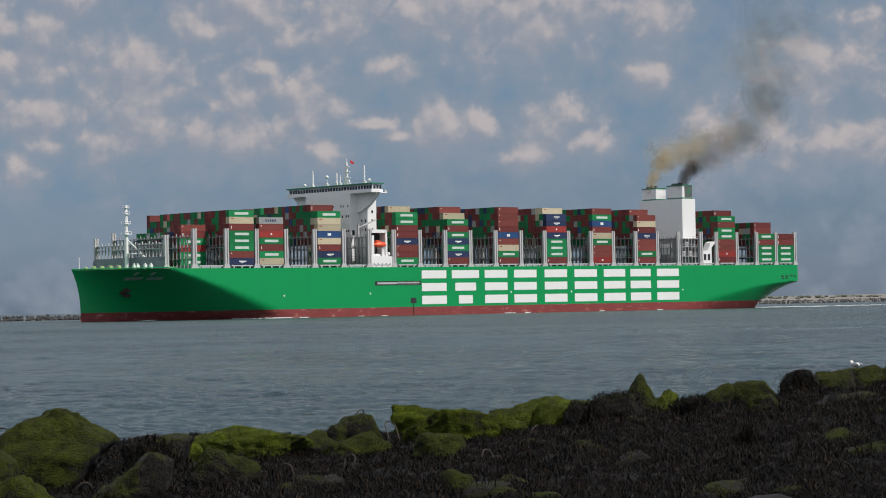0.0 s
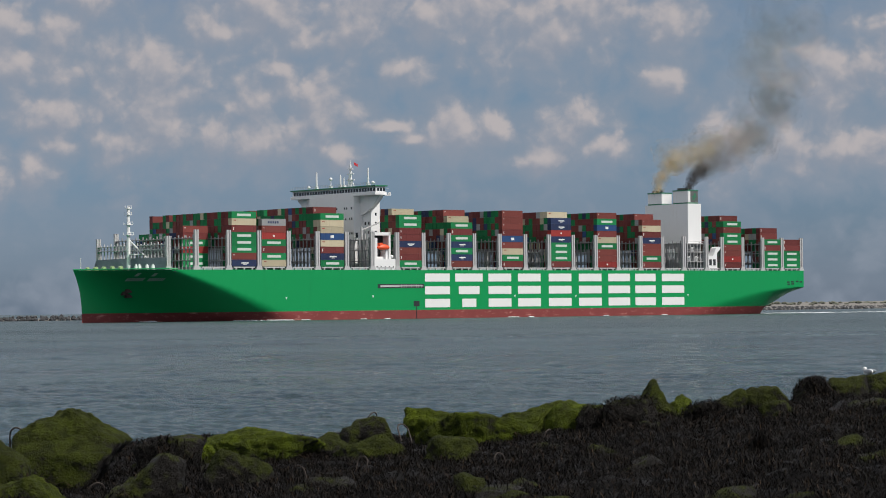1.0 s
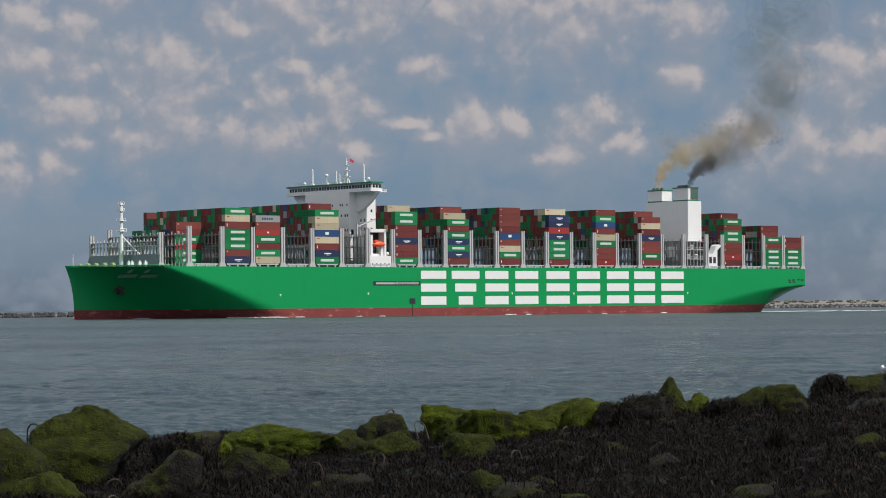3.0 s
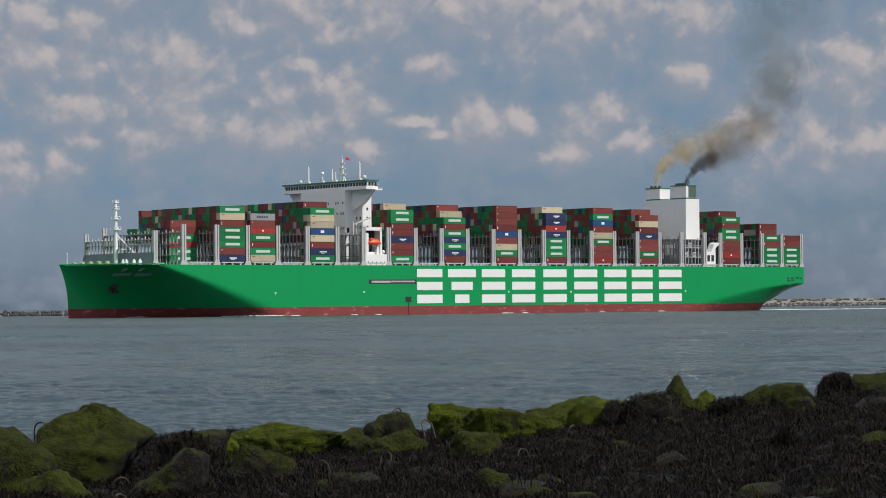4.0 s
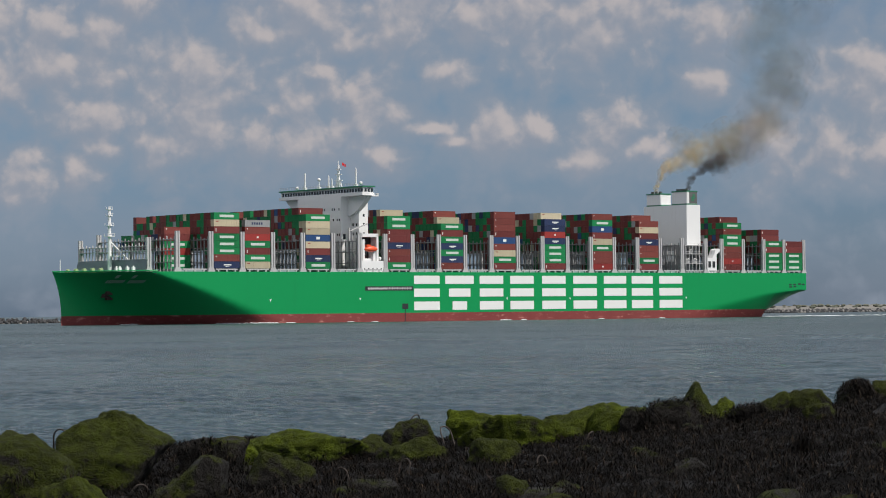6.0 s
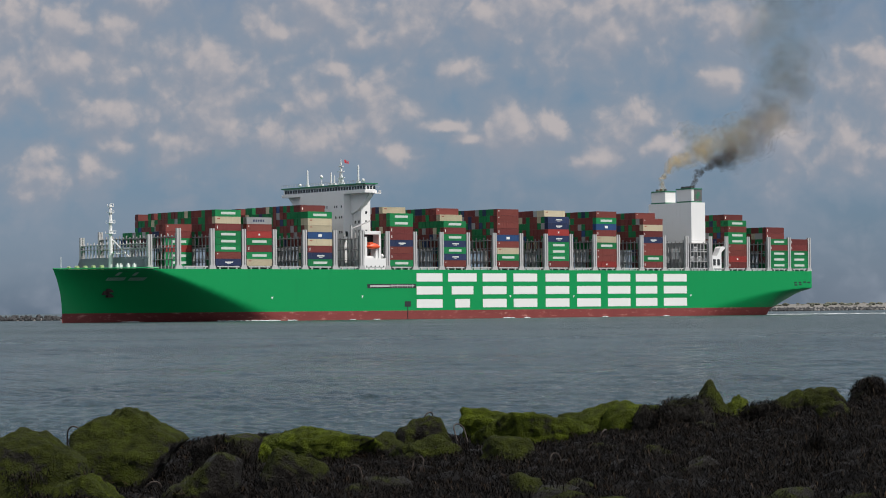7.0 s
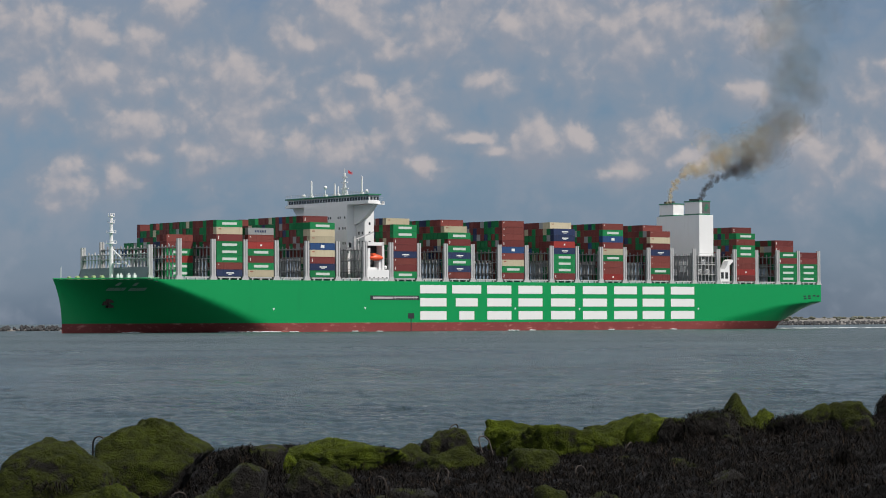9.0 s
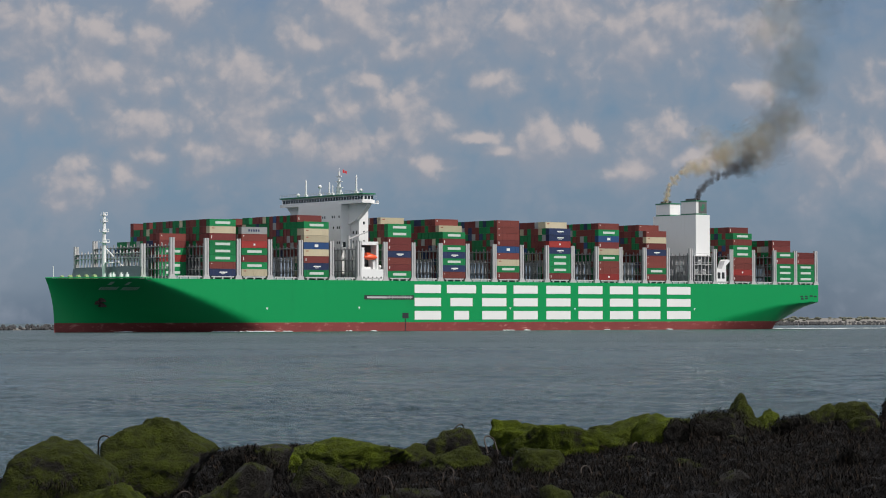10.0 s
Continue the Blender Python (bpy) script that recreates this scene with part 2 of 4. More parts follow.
def build_water():
    rng = np.random.default_rng(5)
    r = np.concatenate((np.geomspace(24.0, 50.0, 12)[:-1], np.geomspace(50.0, 380.0, 960)[:-1], np.geomspace(380.0, 1500.0, 230)[:-1], np.geomspace(1500.0, 4950.0, 40)))
    near = np.radians(np.linspace(-14, 14, 470))
    rest = np.radians(np.linspace(14, 346, 80))[1:-1]
    ang = np.concatenate((near, rest))
    rr, aa = np.meshgrid(r, ang, indexing="ij")
    x, y = rr * np.sin(aa), rr * np.cos(aa)
    z = np.zeros_like(x)
    step = np.repeat(np.gradient(r)[:, None], rr.shape[1], 1)
    for i in range(64):
        wave = 0.32 * 1.062 ** i * rng.uniform(0.85, 1.15)
        head = radians(252) + rng.normal(0, 0.8)
        kx, ky = math.cos(head) * 2 * math.pi / wave, math.sin(head) * 2 * math.pi / wave
        steep = 0.014 + 0.07 * math.exp(-(math.log(wave / 0.75) / 0.6) ** 2)
        amp = steep * wave / (2 * math.pi)
        fade = np.clip(wave / (2.2 * step) - 1.0, 0, 1) * (np.abs(aa) < radians(14.2))
        ph = kx * x + ky * y + rng.uniform(0, 6.28)
        z += amp * fade * (1 - 2 * np.abs(np.sin(ph / 2)))
    verts = np.stack((x, y, z), -1).reshape(-1, 3)
    n, m = rr.shape
    i, j = np.meshgrid(np.arange(n - 1), np.arange(m), indexing="ij")
    jn = (j + 1) % m
    quads = np.stack((i * m + j, i * m + jn, (i + 1) * m + jn, (i + 1) * m + j), -1).reshape(-1, 4)[:, ::-1]
    mesh = bpy.data.meshes.new("water")
    mesh.from_pydata(verts.tolist(), [], quads.tolist())
    mesh.materials.append(water_material())
    mesh.polygons.foreach_set("use_smooth", [True] * len(mesh.polygons))
    return tagged(new("water", mesh), "rippled grey-green estuary water reaching to the horizon", "water", kind="structure")


water = build_water()

RIDGE = ((13.0, 0.7), (11.0, 0.7), (9.5, 1.0), (8.0, 1.28), (6.7, 1.36), (5.0, 1.36), (3.5, 1.34), (2.1, 1.36), (0.9, 1.43), (-1.0, 1.52),
         (-2.3, 1.67), (-3.6, 1.78), (-4.9, 1.97), (-6.2, 1.91), (-7.5, 2.14), (-8.8, 2.24), (-10.9, 2.51), (-14.0, 2.6))


def ground_z(x, y):
    """The height of the weed-covered slope: level about the camera, down to the ridge, then steeply under water."""
    x, y = np.asarray(x, float), np.asarray(y, float)
    d, az = np.hypot(x, y), np.degrees(np.arctan2(-x, np.maximum(y, 1.0)))
    pts = RIDGE[::-1]
    crest = np.interp(az, [a for a, _ in pts], [z for _, z in pts])
    u = np.clip((d - 12) / 26.0, 0, 1)
    near = 2.7 + (1.35 - 2.7) * u
    w = np.clip((d - 38) / 18.0, 0, 1)
    z = near * (1 - w) + crest * w
    z = z - 0.16 * np.clip((d - 40) / 6, 0, 1) - np.clip((d - 60.5) / 12, 0, 1) * 4.5
    return z


def lumps(x, y):
    return np.array([0.20 * noise.noise((a * 0.9, b * 0.45, 3.1)) + 0.13 * noise.noise((a * 2.3, b * 1.1, 8.2)) + 0.06 * noise.noise((a * 5.5, b * 3.0, 1.2)) for a, b in zip(x, y)])


def weed_material():
    mat = bpy.data.materials.new("dark_brown_bladder_wrack")
    mat.use_nodes = True
    k = Nodes(mat.node_tree)
    bsdf = k.n["Principled BSDF"]
    at = k.add("ShaderNodeTexCoord").outputs["Object"]
    isle = k.add("ShaderNodeNewGeometry").outputs["Random Per Island"]
    tone = k.ramp(isle, (0.0, (0.001, 0.0008, 0.0007)), (0.55, (0.0024, 0.0018, 0.0015)), (0.88, (0.0075, 0.005, 0.0035)), (1.0, (0.048, 0.032, 0.020)))
    big = k.noise(at, 0.8, 3.0)
    k.link(k.mix(k.smooth(big, 0.4, 0.7, 0.0, 0.5), tone, (0.0022, 0.0018, 0.0016)), bsdf.inputs["Base Color"])
    bsdf.inputs["Roughness"].default_value = 0.5
    bsdf.inputs["Specular IOR Level"].default_value = 0.055
    return mat


def rock_material():
    mat = bpy.data.materials.new("mossy_wet_rock")
    mat.use_nodes = True
    k = Nodes(mat.node_tree)
    bsdf = k.n["Principled BSDF"]
    at = k.add("ShaderNodeTexCoord").outputs["Object"]
    info = k.add("ShaderNodeObjectInfo")
    at = k.vec("ADD", at, k.vec("SCALE", info.outputs["Location"]))
    at.node.inputs[1].default_value = (0, 0, 0)
    nrm = k.add("ShaderNodeNewGeometry").outputs["Normal"]
    sep = k.add("ShaderNodeSeparateXYZ")
    k.link(nrm, sep.inputs[0])
    big, mid, fine = k.noise(at, 1.3, 4.0), k.noise(at, 4.5, 6.0, 0.65), k.noise(at, 26.0, 5.0, 0.7)
    lush = k.add("ShaderNodeSeparateColor")
    k.link(info.outputs["Color"], lush.inputs[0])
    lush = lush.outputs[0]
    stone = k.mix(fine, (0.006, 0.0055, 0.005), (0.034, 0.030, 0.027))
    moss = k.mix(k.smooth(mid, 0.3, 0.7), (0.020, 0.024, 0.006), (0.046, 0.056, 0.009))
    bright = k.mix(k.smooth(mid, 0.3, 0.7), (0.045, 0.065, 0.004), (0.120, 0.160, 0.008))
    moss = k.mix(k.math("MULTIPLY", k.smooth(lush, 0.5, 0.95), k.smooth(big, 0.3, 0.65, 0.25, 1.0)), moss, bright)
    moss = k.mix(k.smooth(fine, 0.5, 0.75, 0.0, 0.5), moss, (0.012, 0.012, 0.004))
    cover = k.math("ADD", k.math("MULTIPLY_ADD", sep.outputs[2], 0.34, -0.30), k.math("MULTIPLY", k.math("SUBTRACT", big, 0.5), 1.1))
    cover = k.math("ADD", cover, k.math("MULTIPLY", k.math("SUBTRACT", mid, 0.5), 0.9))
    cover = k.math("ADD", cover, k.math("MULTIPLY", lush, 0.75))
    k.link(k.mix(k.smooth(cover, -0.02, 0.22), stone, moss), bsdf.inputs["Base Color"])
    k.put(bsdf.inputs["Roughness"], k.smooth(cover, -0.05, 0.3, 0.6, 0.95))
    bsdf.inputs["Specular IOR Level"].default_value = 0.12
    b = k.add("ShaderNodeBump")
    b.inputs["Strength"].default_value, b.inputs["Distance"].default_value = 1.0, 0.14
    k.link(k.math("ADD", fine, k.math("MULTIPLY", mid, 1.5)), b.inputs["Height"])
    k.link(b.outputs[0], bsdf.inputs["Normal"])
    return mat


WEED, ROCK = weed_material(), rock_material()
IRON = material("rusty_iron_bar", (0.035, 0.026, 0.021), 0.8, vary=0.3, grain=10)


def build_shore():
    xs = np.concatenate((np.linspace(-90, -15, 16), np.linspace(-14, 14, 141), np.linspace(15, 90, 16)))
    ys = np.concatenate((np.linspace(-60, 30, 19), np.linspace(33, 66, 133), np.linspace(68, 84, 8)))
    xx, yy = np.meshgrid(xs, ys, indexing="ij")
    fx, fy = xx.ravel(), yy.ravel()
    z = ground_z(fx, fy) + lumps(fx, fy)
    n, m = xx.shape
    i, j = np.meshgrid(np.arange(n - 1), np.arange(m - 1), indexing="ij")
    quads = np.stack((i * m + j, (i + 1) * m + j, (i + 1) * m + j + 1, i * m + j + 1), -1).reshape(-1, 4)
    mesh = bpy.data.meshes.new("ground")
    mesh.from_pydata(np.stack((fx, fy, z), -1).tolist(), [], quads.tolist())
    mesh.materials.append(WEED)
    mesh.polygons.foreach_set("use_smooth", [True] * len(mesh.polygons))
    tagged(new("ground", mesh), "dark seaweed-covered stone slope falling to the water", "shore", kind="structure")


def build_seaweed(count, draped):
    rng = np.random.default_rng(11)
    az = np.radians(rng.uniform(-13.5, 13.5, count))
    d = np.sqrt(rng.uniform(35.5 ** 2, 61.0 ** 2, count))
    x, y = -d * np.sin(az), d * np.cos(az)
    z = ground_z(x, y) + lumps(x, y)
    x, y, z = (np.concatenate((a, b)) for a, b in zip((x, y, z), np.array(draped).T))
    count = len(x)
    length, width = rng.uniform(0.08, 0.30, count), rng.uniform(0.003, 0.010, count)
    flow = np.array([noise.noise((a * 0.7, b * 0.5, 1.7)) for a, b in zip(x, y)])
    head = -1.3 + 4.0 * flow + rng.normal(0, 0.75, count)
    rise = rng.uniform(0.0, 0.12, count)
    hx, hy = np.cos(head), np.sin(head)
    px, py = -hy * width, hx * width
    rows = []
    for u, w, up in ((0.0, 0.7, 0.0), (0.5, 1.0, 1.0), (1.0, 0.4, -0.3)):
        cx, cy, cz = x + hx * length * u, y + hy * length * u, z + 0.015 + rise * up
        twist = rng.uniform(-0.6, 0.6, count) * width
        rows.append(np.stack((cx - px * w, cy - py * w, cz - twist), -1))
        rows.append(np.stack((cx + px * w, cy + py * w, cz + twist), -1))
    verts = np.stack(rows, 1).reshape(-1, 3)
    base = np.arange(count)[:, None] * 6
    quads = np.concatenate([base + np.array([[a, a + 1, a + 3, a + 2]]) for a in (0, 2)], 1).reshape(-1, 4)
    mesh = bpy.data.meshes.new("seaweed")
    mesh.from_pydata(verts.tolist(), [], quads.tolist())
    mesh.materials.append(WEED)
    tagged(new("seaweed", mesh), "wet blackish-brown bladder wrack draped over the rocks", "seaweed", kind="stuff")


def rock_mesh(seed, sx, sy, sz, cuts=(), round_=30, detail=4):
    """A quarried block: the solid between tilted planes with rounded edges, then weathered.

    cuts are planes (nx, ny, nz, distance) of the unit block; with none given they are drawn by chance."""
    rng = random.Random(seed)
    planes = [(Vector(c[:3]).normalized(), c[3]) for c in cuts]
    if not planes:
        for axis in ((1, 0, 0), (-1, 0, 0), (0, 1, 0), (0, -1, 0), (0, 0, 1), (0, 0, -1)):
            tilt = Vector((rng.gauss(0, 0.22), rng.gauss(0, 0.22), rng.gauss(0, 0.16)))
            planes.append(((Vector(axis) + tilt).normalized(), rng.uniform(0.75, 0.95)))
        for _ in range(5):
            nrm = Vector((rng.uniform(-1, 1), rng.uniform(-1, 0.4), rng.uniform(0.0, 1.0))).normalized()
            planes.append((nrm, rng.uniform(0.72, 0.98)))
    bm = bmesh.new()
    bmesh.ops.create_icosphere(bm, subdivisions=detail, radius=1.0)
    for v in bm.verts:
        way = v.co.normalized()
        total = sum((max(0.0, way.dot(n)) / d) ** round_ for n, d in planes)
        v.co = way * total ** (-1.0 / round_)
    wide = [max(abs(v.co[i]) for v in bm.verts) for i in range(3)]
    top = max(v.co.z for v in bm.verts)
    off = Vector((rng.uniform(0, 50), rng.uniform(0, 50), rng.uniform(0, 50)))
    for v in bm.verts:
        c = v.co if cuts else Vector((v.co.x / wide[0], v.co.y / wide[1], v.co.z / top))
        c = Vector((c.x * sx / 2, c.y * sy / 2, c.z * sz))
        chip = 0.10 * noise.noise(c * 1.7 + off) + 0.09 * abs(noise.noise(c * 3.6 + off)) + 0.055 * noise.noise(c * 8 + off) + 0.030 * noise.noise(c * 17 + off) + 0.012 * noise.noise(c * 33 + off)
        v.co = c + c.normalized() * chip
    return bm


# Each block: x, y, top, breadth, height of the part that stands free, share of moss
CREST = (
    (-4.91, 49, 1.90, 1.05, 0.66, 0.1), (-4.29, 50, 1.75, 0.36, 0.51, 0.9), (-3.42, 53, 1.84, 2.03, 0.66, 0.8), (-1.93, 54, 1.71, 0.76, 0.73, 0.3),
    (-1.19, 55, 1.98, 1.12, 0.93, 0.45), (-0.90, 52, 1.67, 1.64, 0.82, 0.6), (0.24, 57, 2.06, 1.05, 0.64, 0.8), (0.92, 55, 2.05, 1.37, 0.81, 0.75),
    (1.78, 55, 2.06, 1.37, 0.93, 0.8), (2.70, 56, 2.18, 1.26, 0.95, 0.7), (3.43, 55.5, 2.23, 1.13, 1.06, 0.9), (3.89, 55, 2.16, 0.74, 0.74, 0.2),
    (4.66, 56, 2.24, 1.14, 0.76, 0.2), (5.93, 57, 2.23, 0.71, 0.77, 0.75), (6.36, 56, 2.17, 0.76, 0.51, 0.2))
SLOPE = (
    (7.12, 57, 2.40, 1.29, 0.64, 0.6), (7.89, 57, 2.48, 1.03, 0.58, 0.5), (7.78, 54, 2.27, 0.61, 0.49, 0.5), (9.21, 58, 2.55, 1.44, 0.79, 0.25),
    (9.93, 58, 2.66, 0.92, 0.79, 0.5), (10.84, 59, 2.70, 1.33, 0.93, 0.5), (11.83, 59, 2.78, 1.60, 0.93, 0.4), (6.43, 47, 1.96, 0.48, 0.64, 0.15),
    (-3.24, 44, 1.88, 0.89, 0.79, 0.45), (0.79, 40, 1.65, 0.50, 0.54, 0.5), (0.71, 51, 1.71, 1.04, 0.46, 0.6))
# Blocks of a shape of their own: place, size, share of moss, edge, planes
SHAPED = (
    ((-6.39, 46.0, 1.90), (1.98, 2.0, 0.96), 0.62, 34,
     ((0.50, 0, 0.87, 0.61), (-0.376, 0, 0.927, 0.63), (0.80, 0.0, -0.60, 0.74), (-1, 0, -0.1, 0.93), (0.05, -0.72, 0.69, 0.70), (0, 1, 0.2, 0.7), (0, -1, 0.1, 1.05), (0, 0, -1, 0.9))),
    ((-7.60, 42.5, 1.46), (1.98, 1.6, 0.86), 0.58, 10,
     ((0.1, -0.1, 1, 0.93), (-0.62, 0, 0.78, 0.95), (0.55, 0, 0.84, 0.93), (-1, 0, 0, 0.88), (1, 0, 0.1, 1.0), (0, -0.85, 0.5, 0.8), (0, 1, 0, 0.8), (0, 0, -1, 0.9))),
    ((-4.30, 40.0, 1.30), (1.30, 1.1, 0.78), 0.28, 40,
     ((-0.50, -0.1, 0.86, 0.62), (0.25, 0, 0.97, 0.93), (1, -0.12, 0.04, 0.72), (0.35, -0.93, 0.12, 0.62), (-0.3, -0.85, 0.45, 0.68), (-1, 0, 0, 0.98), (0, 1, 0, 0.8), (0, 0, -1, 0.9))),
    ((-5.95, 39.0, 1.16), (1.25, 1.0, 0.72), 0.7, 26,
     ((0.62, -0.1, 0.78, 0.62), (-0.25, 0, 0.97, 0.85), (0, -0.85, 0.5, 0.7), (-1, 0, 0.1, 0.95), (1, 0, 0, 0.95), (0, 1, 0, 0.8), (0, 0, -1, 0.9))),
    ((5.42, 57.0, 1.62), (1.85, 1.1, 1.10), 0.6, 30,
     ((-0.74, -0.1, 0.67, 0.60), (0.86, 0, 0.50, 0.46), (0.3, -0.7, 0.65, 0.62), (0, -0.95, 0.3, 0.75), (-1, 0, 0, 0.95), (1, 0, -0.1, 0.9), (0, 1, 0, 0.8), (0, 0, -1, 0.9))))


DRAPED = []            # spots on the rocks where weed hangs


def drape(rock, seed, share, high):
    """Marks spots for weed over part of a rock, in patches."""
    rng = random.Random(seed)
    m = Matrix.LocRotScale(rock.location, rock.rotation_euler, None)
    for v in rock.data.vertices:
        p = m @ v.co
        if v.normal.z > -0.2 and v.co.z < high * rock.dimensions.z and noise.noise((p.x * 1.1 + seed, p.y * 0.8, p.z * 1.3)) > 0.55 - share:
            for _ in range(2):
                DRAPED.append((p.x + rng.uniform(-0.05, 0.05), p.y + rng.uniform(-0.05, 0.05), p.z))


def add_rock(bm, place, moss, seed, size):
    rock = part("rock", bm, ROCK, None, "", True)
    rock.location = place
    rock.color = (moss, moss, moss, 1)
    drape(rock, seed, 0.5 - 0.5 * moss if moss > 0.26 else 0.85, 0.1 if moss > 0.26 else 1.0)
    cover = "bright green moss" if moss > 0.65 else "patches of green moss" if moss > 0.3 else "black weed"
    tagged(rock, size + " dark breakwater block with " + cover + " above the water", "rock", "rocks of the shore")


def build_rocks():
    for i, (x, y, top, wide, high, moss) in enumerate(CREST + SLOPE):
        bm = rock_mesh(140 + i, wide * 1.38, max(0.5, wide * 0.85), high * 0.62, detail=5 if wide > 1.3 else 4)
        add_rock(bm, (x, y, top - high * 0.6), moss, i, "broad" if wide > 1.3 else "small" if wide < 0.7 else "angular")
    for i, (place, size, moss, edge, planes) in enumerate(SHAPED):
        add_rock(rock_mesh(20 + i, *size, planes, edge, 5), place, moss, 40 + i, "large" if i < 2 else "wedge-shaped")


def build_sunken_rocks():
    """Half-buried blocks under the weed of the slope."""
    rng = random.Random(77)
    for i in range(26):
        az, d = radians(rng.uniform(-12.5, 6.5)), rng.uniform(37, 54)
        x, y = -d * math.sin(az), d * math.cos(az)
        wide = rng.uniform(0.6, 1.3)
        bm = rock_mesh(300 + i, wide, wide * 0.9, wide * 0.35, detail=3)
        add_rock(bm, (x, y, float(ground_z(x, y)) - wide * 0.2), rng.uniform(0.0, 0.35), 60 + i, "half-buried")


build_shore()
build_sunken_rocks()
build_rocks()
build_seaweed(190000, DRAPED)

# ---- the ship ----
BEAM, LENGTH, DECK = 61.5, 398.7, 20.9
HALF = BEAM / 2
BOOT = 3.7

ship = new("container_ship")
tagged(ship, "long green and white container ship with red waterline, under way", "ship")
aboard(ship)


def keel(s):
    """The bottom of the hull, which rises aft to the transom."""
    return float(np.interp(s, (318, 352, 367, 376.5, 378.5, 381, 386, 392, LENGTH), (-14, -9.5, -5, -1.5, 2.2, 3.4, 5.3, 7.7, 10.8)))


def shoulder(s):
    """The height at which the upright side turns in under the stern."""
    return float(np.interp(s, (318, 338, 352, 371, 391, LENGTH), (0.5, 4.9, 7.6, 11.0, 12.5, 12.7)))


def stem(z):
    """How far aft of the bow's tip the stem lies at a height."""
    up = max(0.0, min(1.0, z / DECK))
    return 3.4 - 3.9 * up ** 2.6


def half_breadth(s, z):
    """Half the hull's breadth at a distance aft of the stem and a height over the water."""
    up = max(0.0, min(1.0, z / DECK))
    run = 86 - 60 * up
    u = max(0.0, min(1.0, (s - stem(z)) / run))
    wide = (1 - (1 - u) ** (1.85 - 0.55 * up)) ** (2.6 - 1.5 * up ** 0.8)
    if s > 318:
        low, turn = keel(s), shoulder(s)
        v = max(0.0, min(1.0, (z - low) / max(1.0, turn - low)))
        wide *= 1 - 0.32 * min(1.0, (s - 318) / 25) * (1 - v) ** 1.15
    return HALF * wide


def hull_loft(levels):
    bm = bmesh.new()
    stations = [-0.5, -0.45, -0.3, -0.1, 0.3, 0.8, 1.6, 2.6, 3.2, 4, 5, 6, 7.2, 8.5, 10, 12, 14, 16, 18, 20, 22, 23.5, 25, 26.5, 28, 30, 32, 34, 36, 39, 42, 45, 48, 52, 56, 60, 64, 68, 72, 76, 80, 84, 88, 92, 100, 115, 140, 170, 200, 240, 280,
                310, 318, 325, 332, 338, 344, 350, 355, 360, 364, 368, 372, 376, 380, 384, 388, 392, 396, LENGTH]
    sides = []
    for sign in (-1, 1):
        grid = []
        for s in stations:
            line = []
            for z in levels:
                low = max(z, keel(s))
                fore = max(s, stem(low))
                line.append(bm.verts.new((fore, HALF + sign * half_breadth(fore, low), low)))
            grid.append(line)
        for i in range(len(stations) - 1):
            for j in range(len(levels) - 1):
                f = (grid[i][j], grid[i + 1][j], grid[i + 1][j + 1], grid[i][j + 1])
                bm.faces.new(f if sign < 0 else f[::-1])
        sides.append(grid)
    a, b = sides
    for j in range(len(levels) - 1):
        bm.faces.new((a[-1][j], b[-1][j], b[-1][j + 1], a[-1][j + 1]))
    for i in range(len(stations) - 1):
        bm.faces.new((a[i][-1], a[i + 1][-1], b[i + 1][-1], b[i][-1]))
        bm.faces.new((a[i][0], b[i][0], b[i + 1][0], a[i + 1][0]))
    bmesh.ops.remove_doubles(bm, verts=bm.verts[:], dist=0.004)
    bmesh.ops.dissolve_degenerate(bm, edges=bm.edges[:], dist=0.004)
    return bm


def smooth_sides(ob, limit=35):
    """Smooth shading, with sharp edges kept where the plating turns hard."""
    mesh = ob.data
    bm = bmesh.new()
    bm.from_mesh(mesh)
    for f in bm.faces:
        f.smooth = True
    for e in bm.edges:
        e.smooth = len(e.link_faces) == 2 and e.calc_face_angle(0) < radians(limit)
    bm.to_mesh(mesh)
    bm.free()


def build_hull():
    hull = part("hull", hull_loft([BOOT + (DECK - BOOT) * i / 30 for i in range(31)]), M["hull_green"], ship, "smooth bright green hull plating")
    smooth_sides(hull)
    boot = part("boot_topping", hull_loft([-6, -4, -2, 0, 0.7, 1.5, 2.3, 3.0, BOOT]), M["boot"], ship, "worn brick-red underwater paint")
    smooth_sides(boot)
    # bulwark rail round the forecastle
    bm = bmesh.new()
    pts = [(s, HALF - half_breadth(s, DECK) + 0.15) for s in (-0.4, 1, 3, 6, 10, 14, 18, 22, 25, 29)]
    for (s0, y0), (s1, y1) in zip(pts, pts[1:]):
        for side in (lambda y: y, lambda y: BEAM - y):
            add_tube(bm, (s0, side(y0), DECK + 0.35), (s1, side(y1), DECK + 0.35), 0.32, sides=6)
    part("bulwark", bm, M["hull_green"], ship)
    # row of dark fairleads along the deck edge
    for s in (4.5, 6, 7.5, 12.5, 19, 22, 27.5):
        y = HALF - half_breadth(s, DECK - 0.8) - 0.06
        part("fairlead", boxes((s, s + 1.0, y, y + 0.5, DECK - 1.0, DECK - 0.5)), M["dark"], ship)
    for s, z in ((386.6, 15.0), (389.6, 15.1), (393.0, 15.3), (395.7, 15.1), (386.9, 13.9), (389.8, 14.1)):
        part("fairlead", boxes((s, s + 1.8, -0.06, 0.4, z, z + 0.65)), M["dark"], ship, "dark mooring opening in the plating")


# The great white marks on the side, nine plain sets of bars: (from, to)
MARKS = ((156.6, 170.6), (173.1, 190.1), (192.8, 206.2), (210.2, 223.8), (228.7, 242.6), (247.2, 261.4), (265.7, 279.5), (282.9, 296.2), (300.3, 315.0))


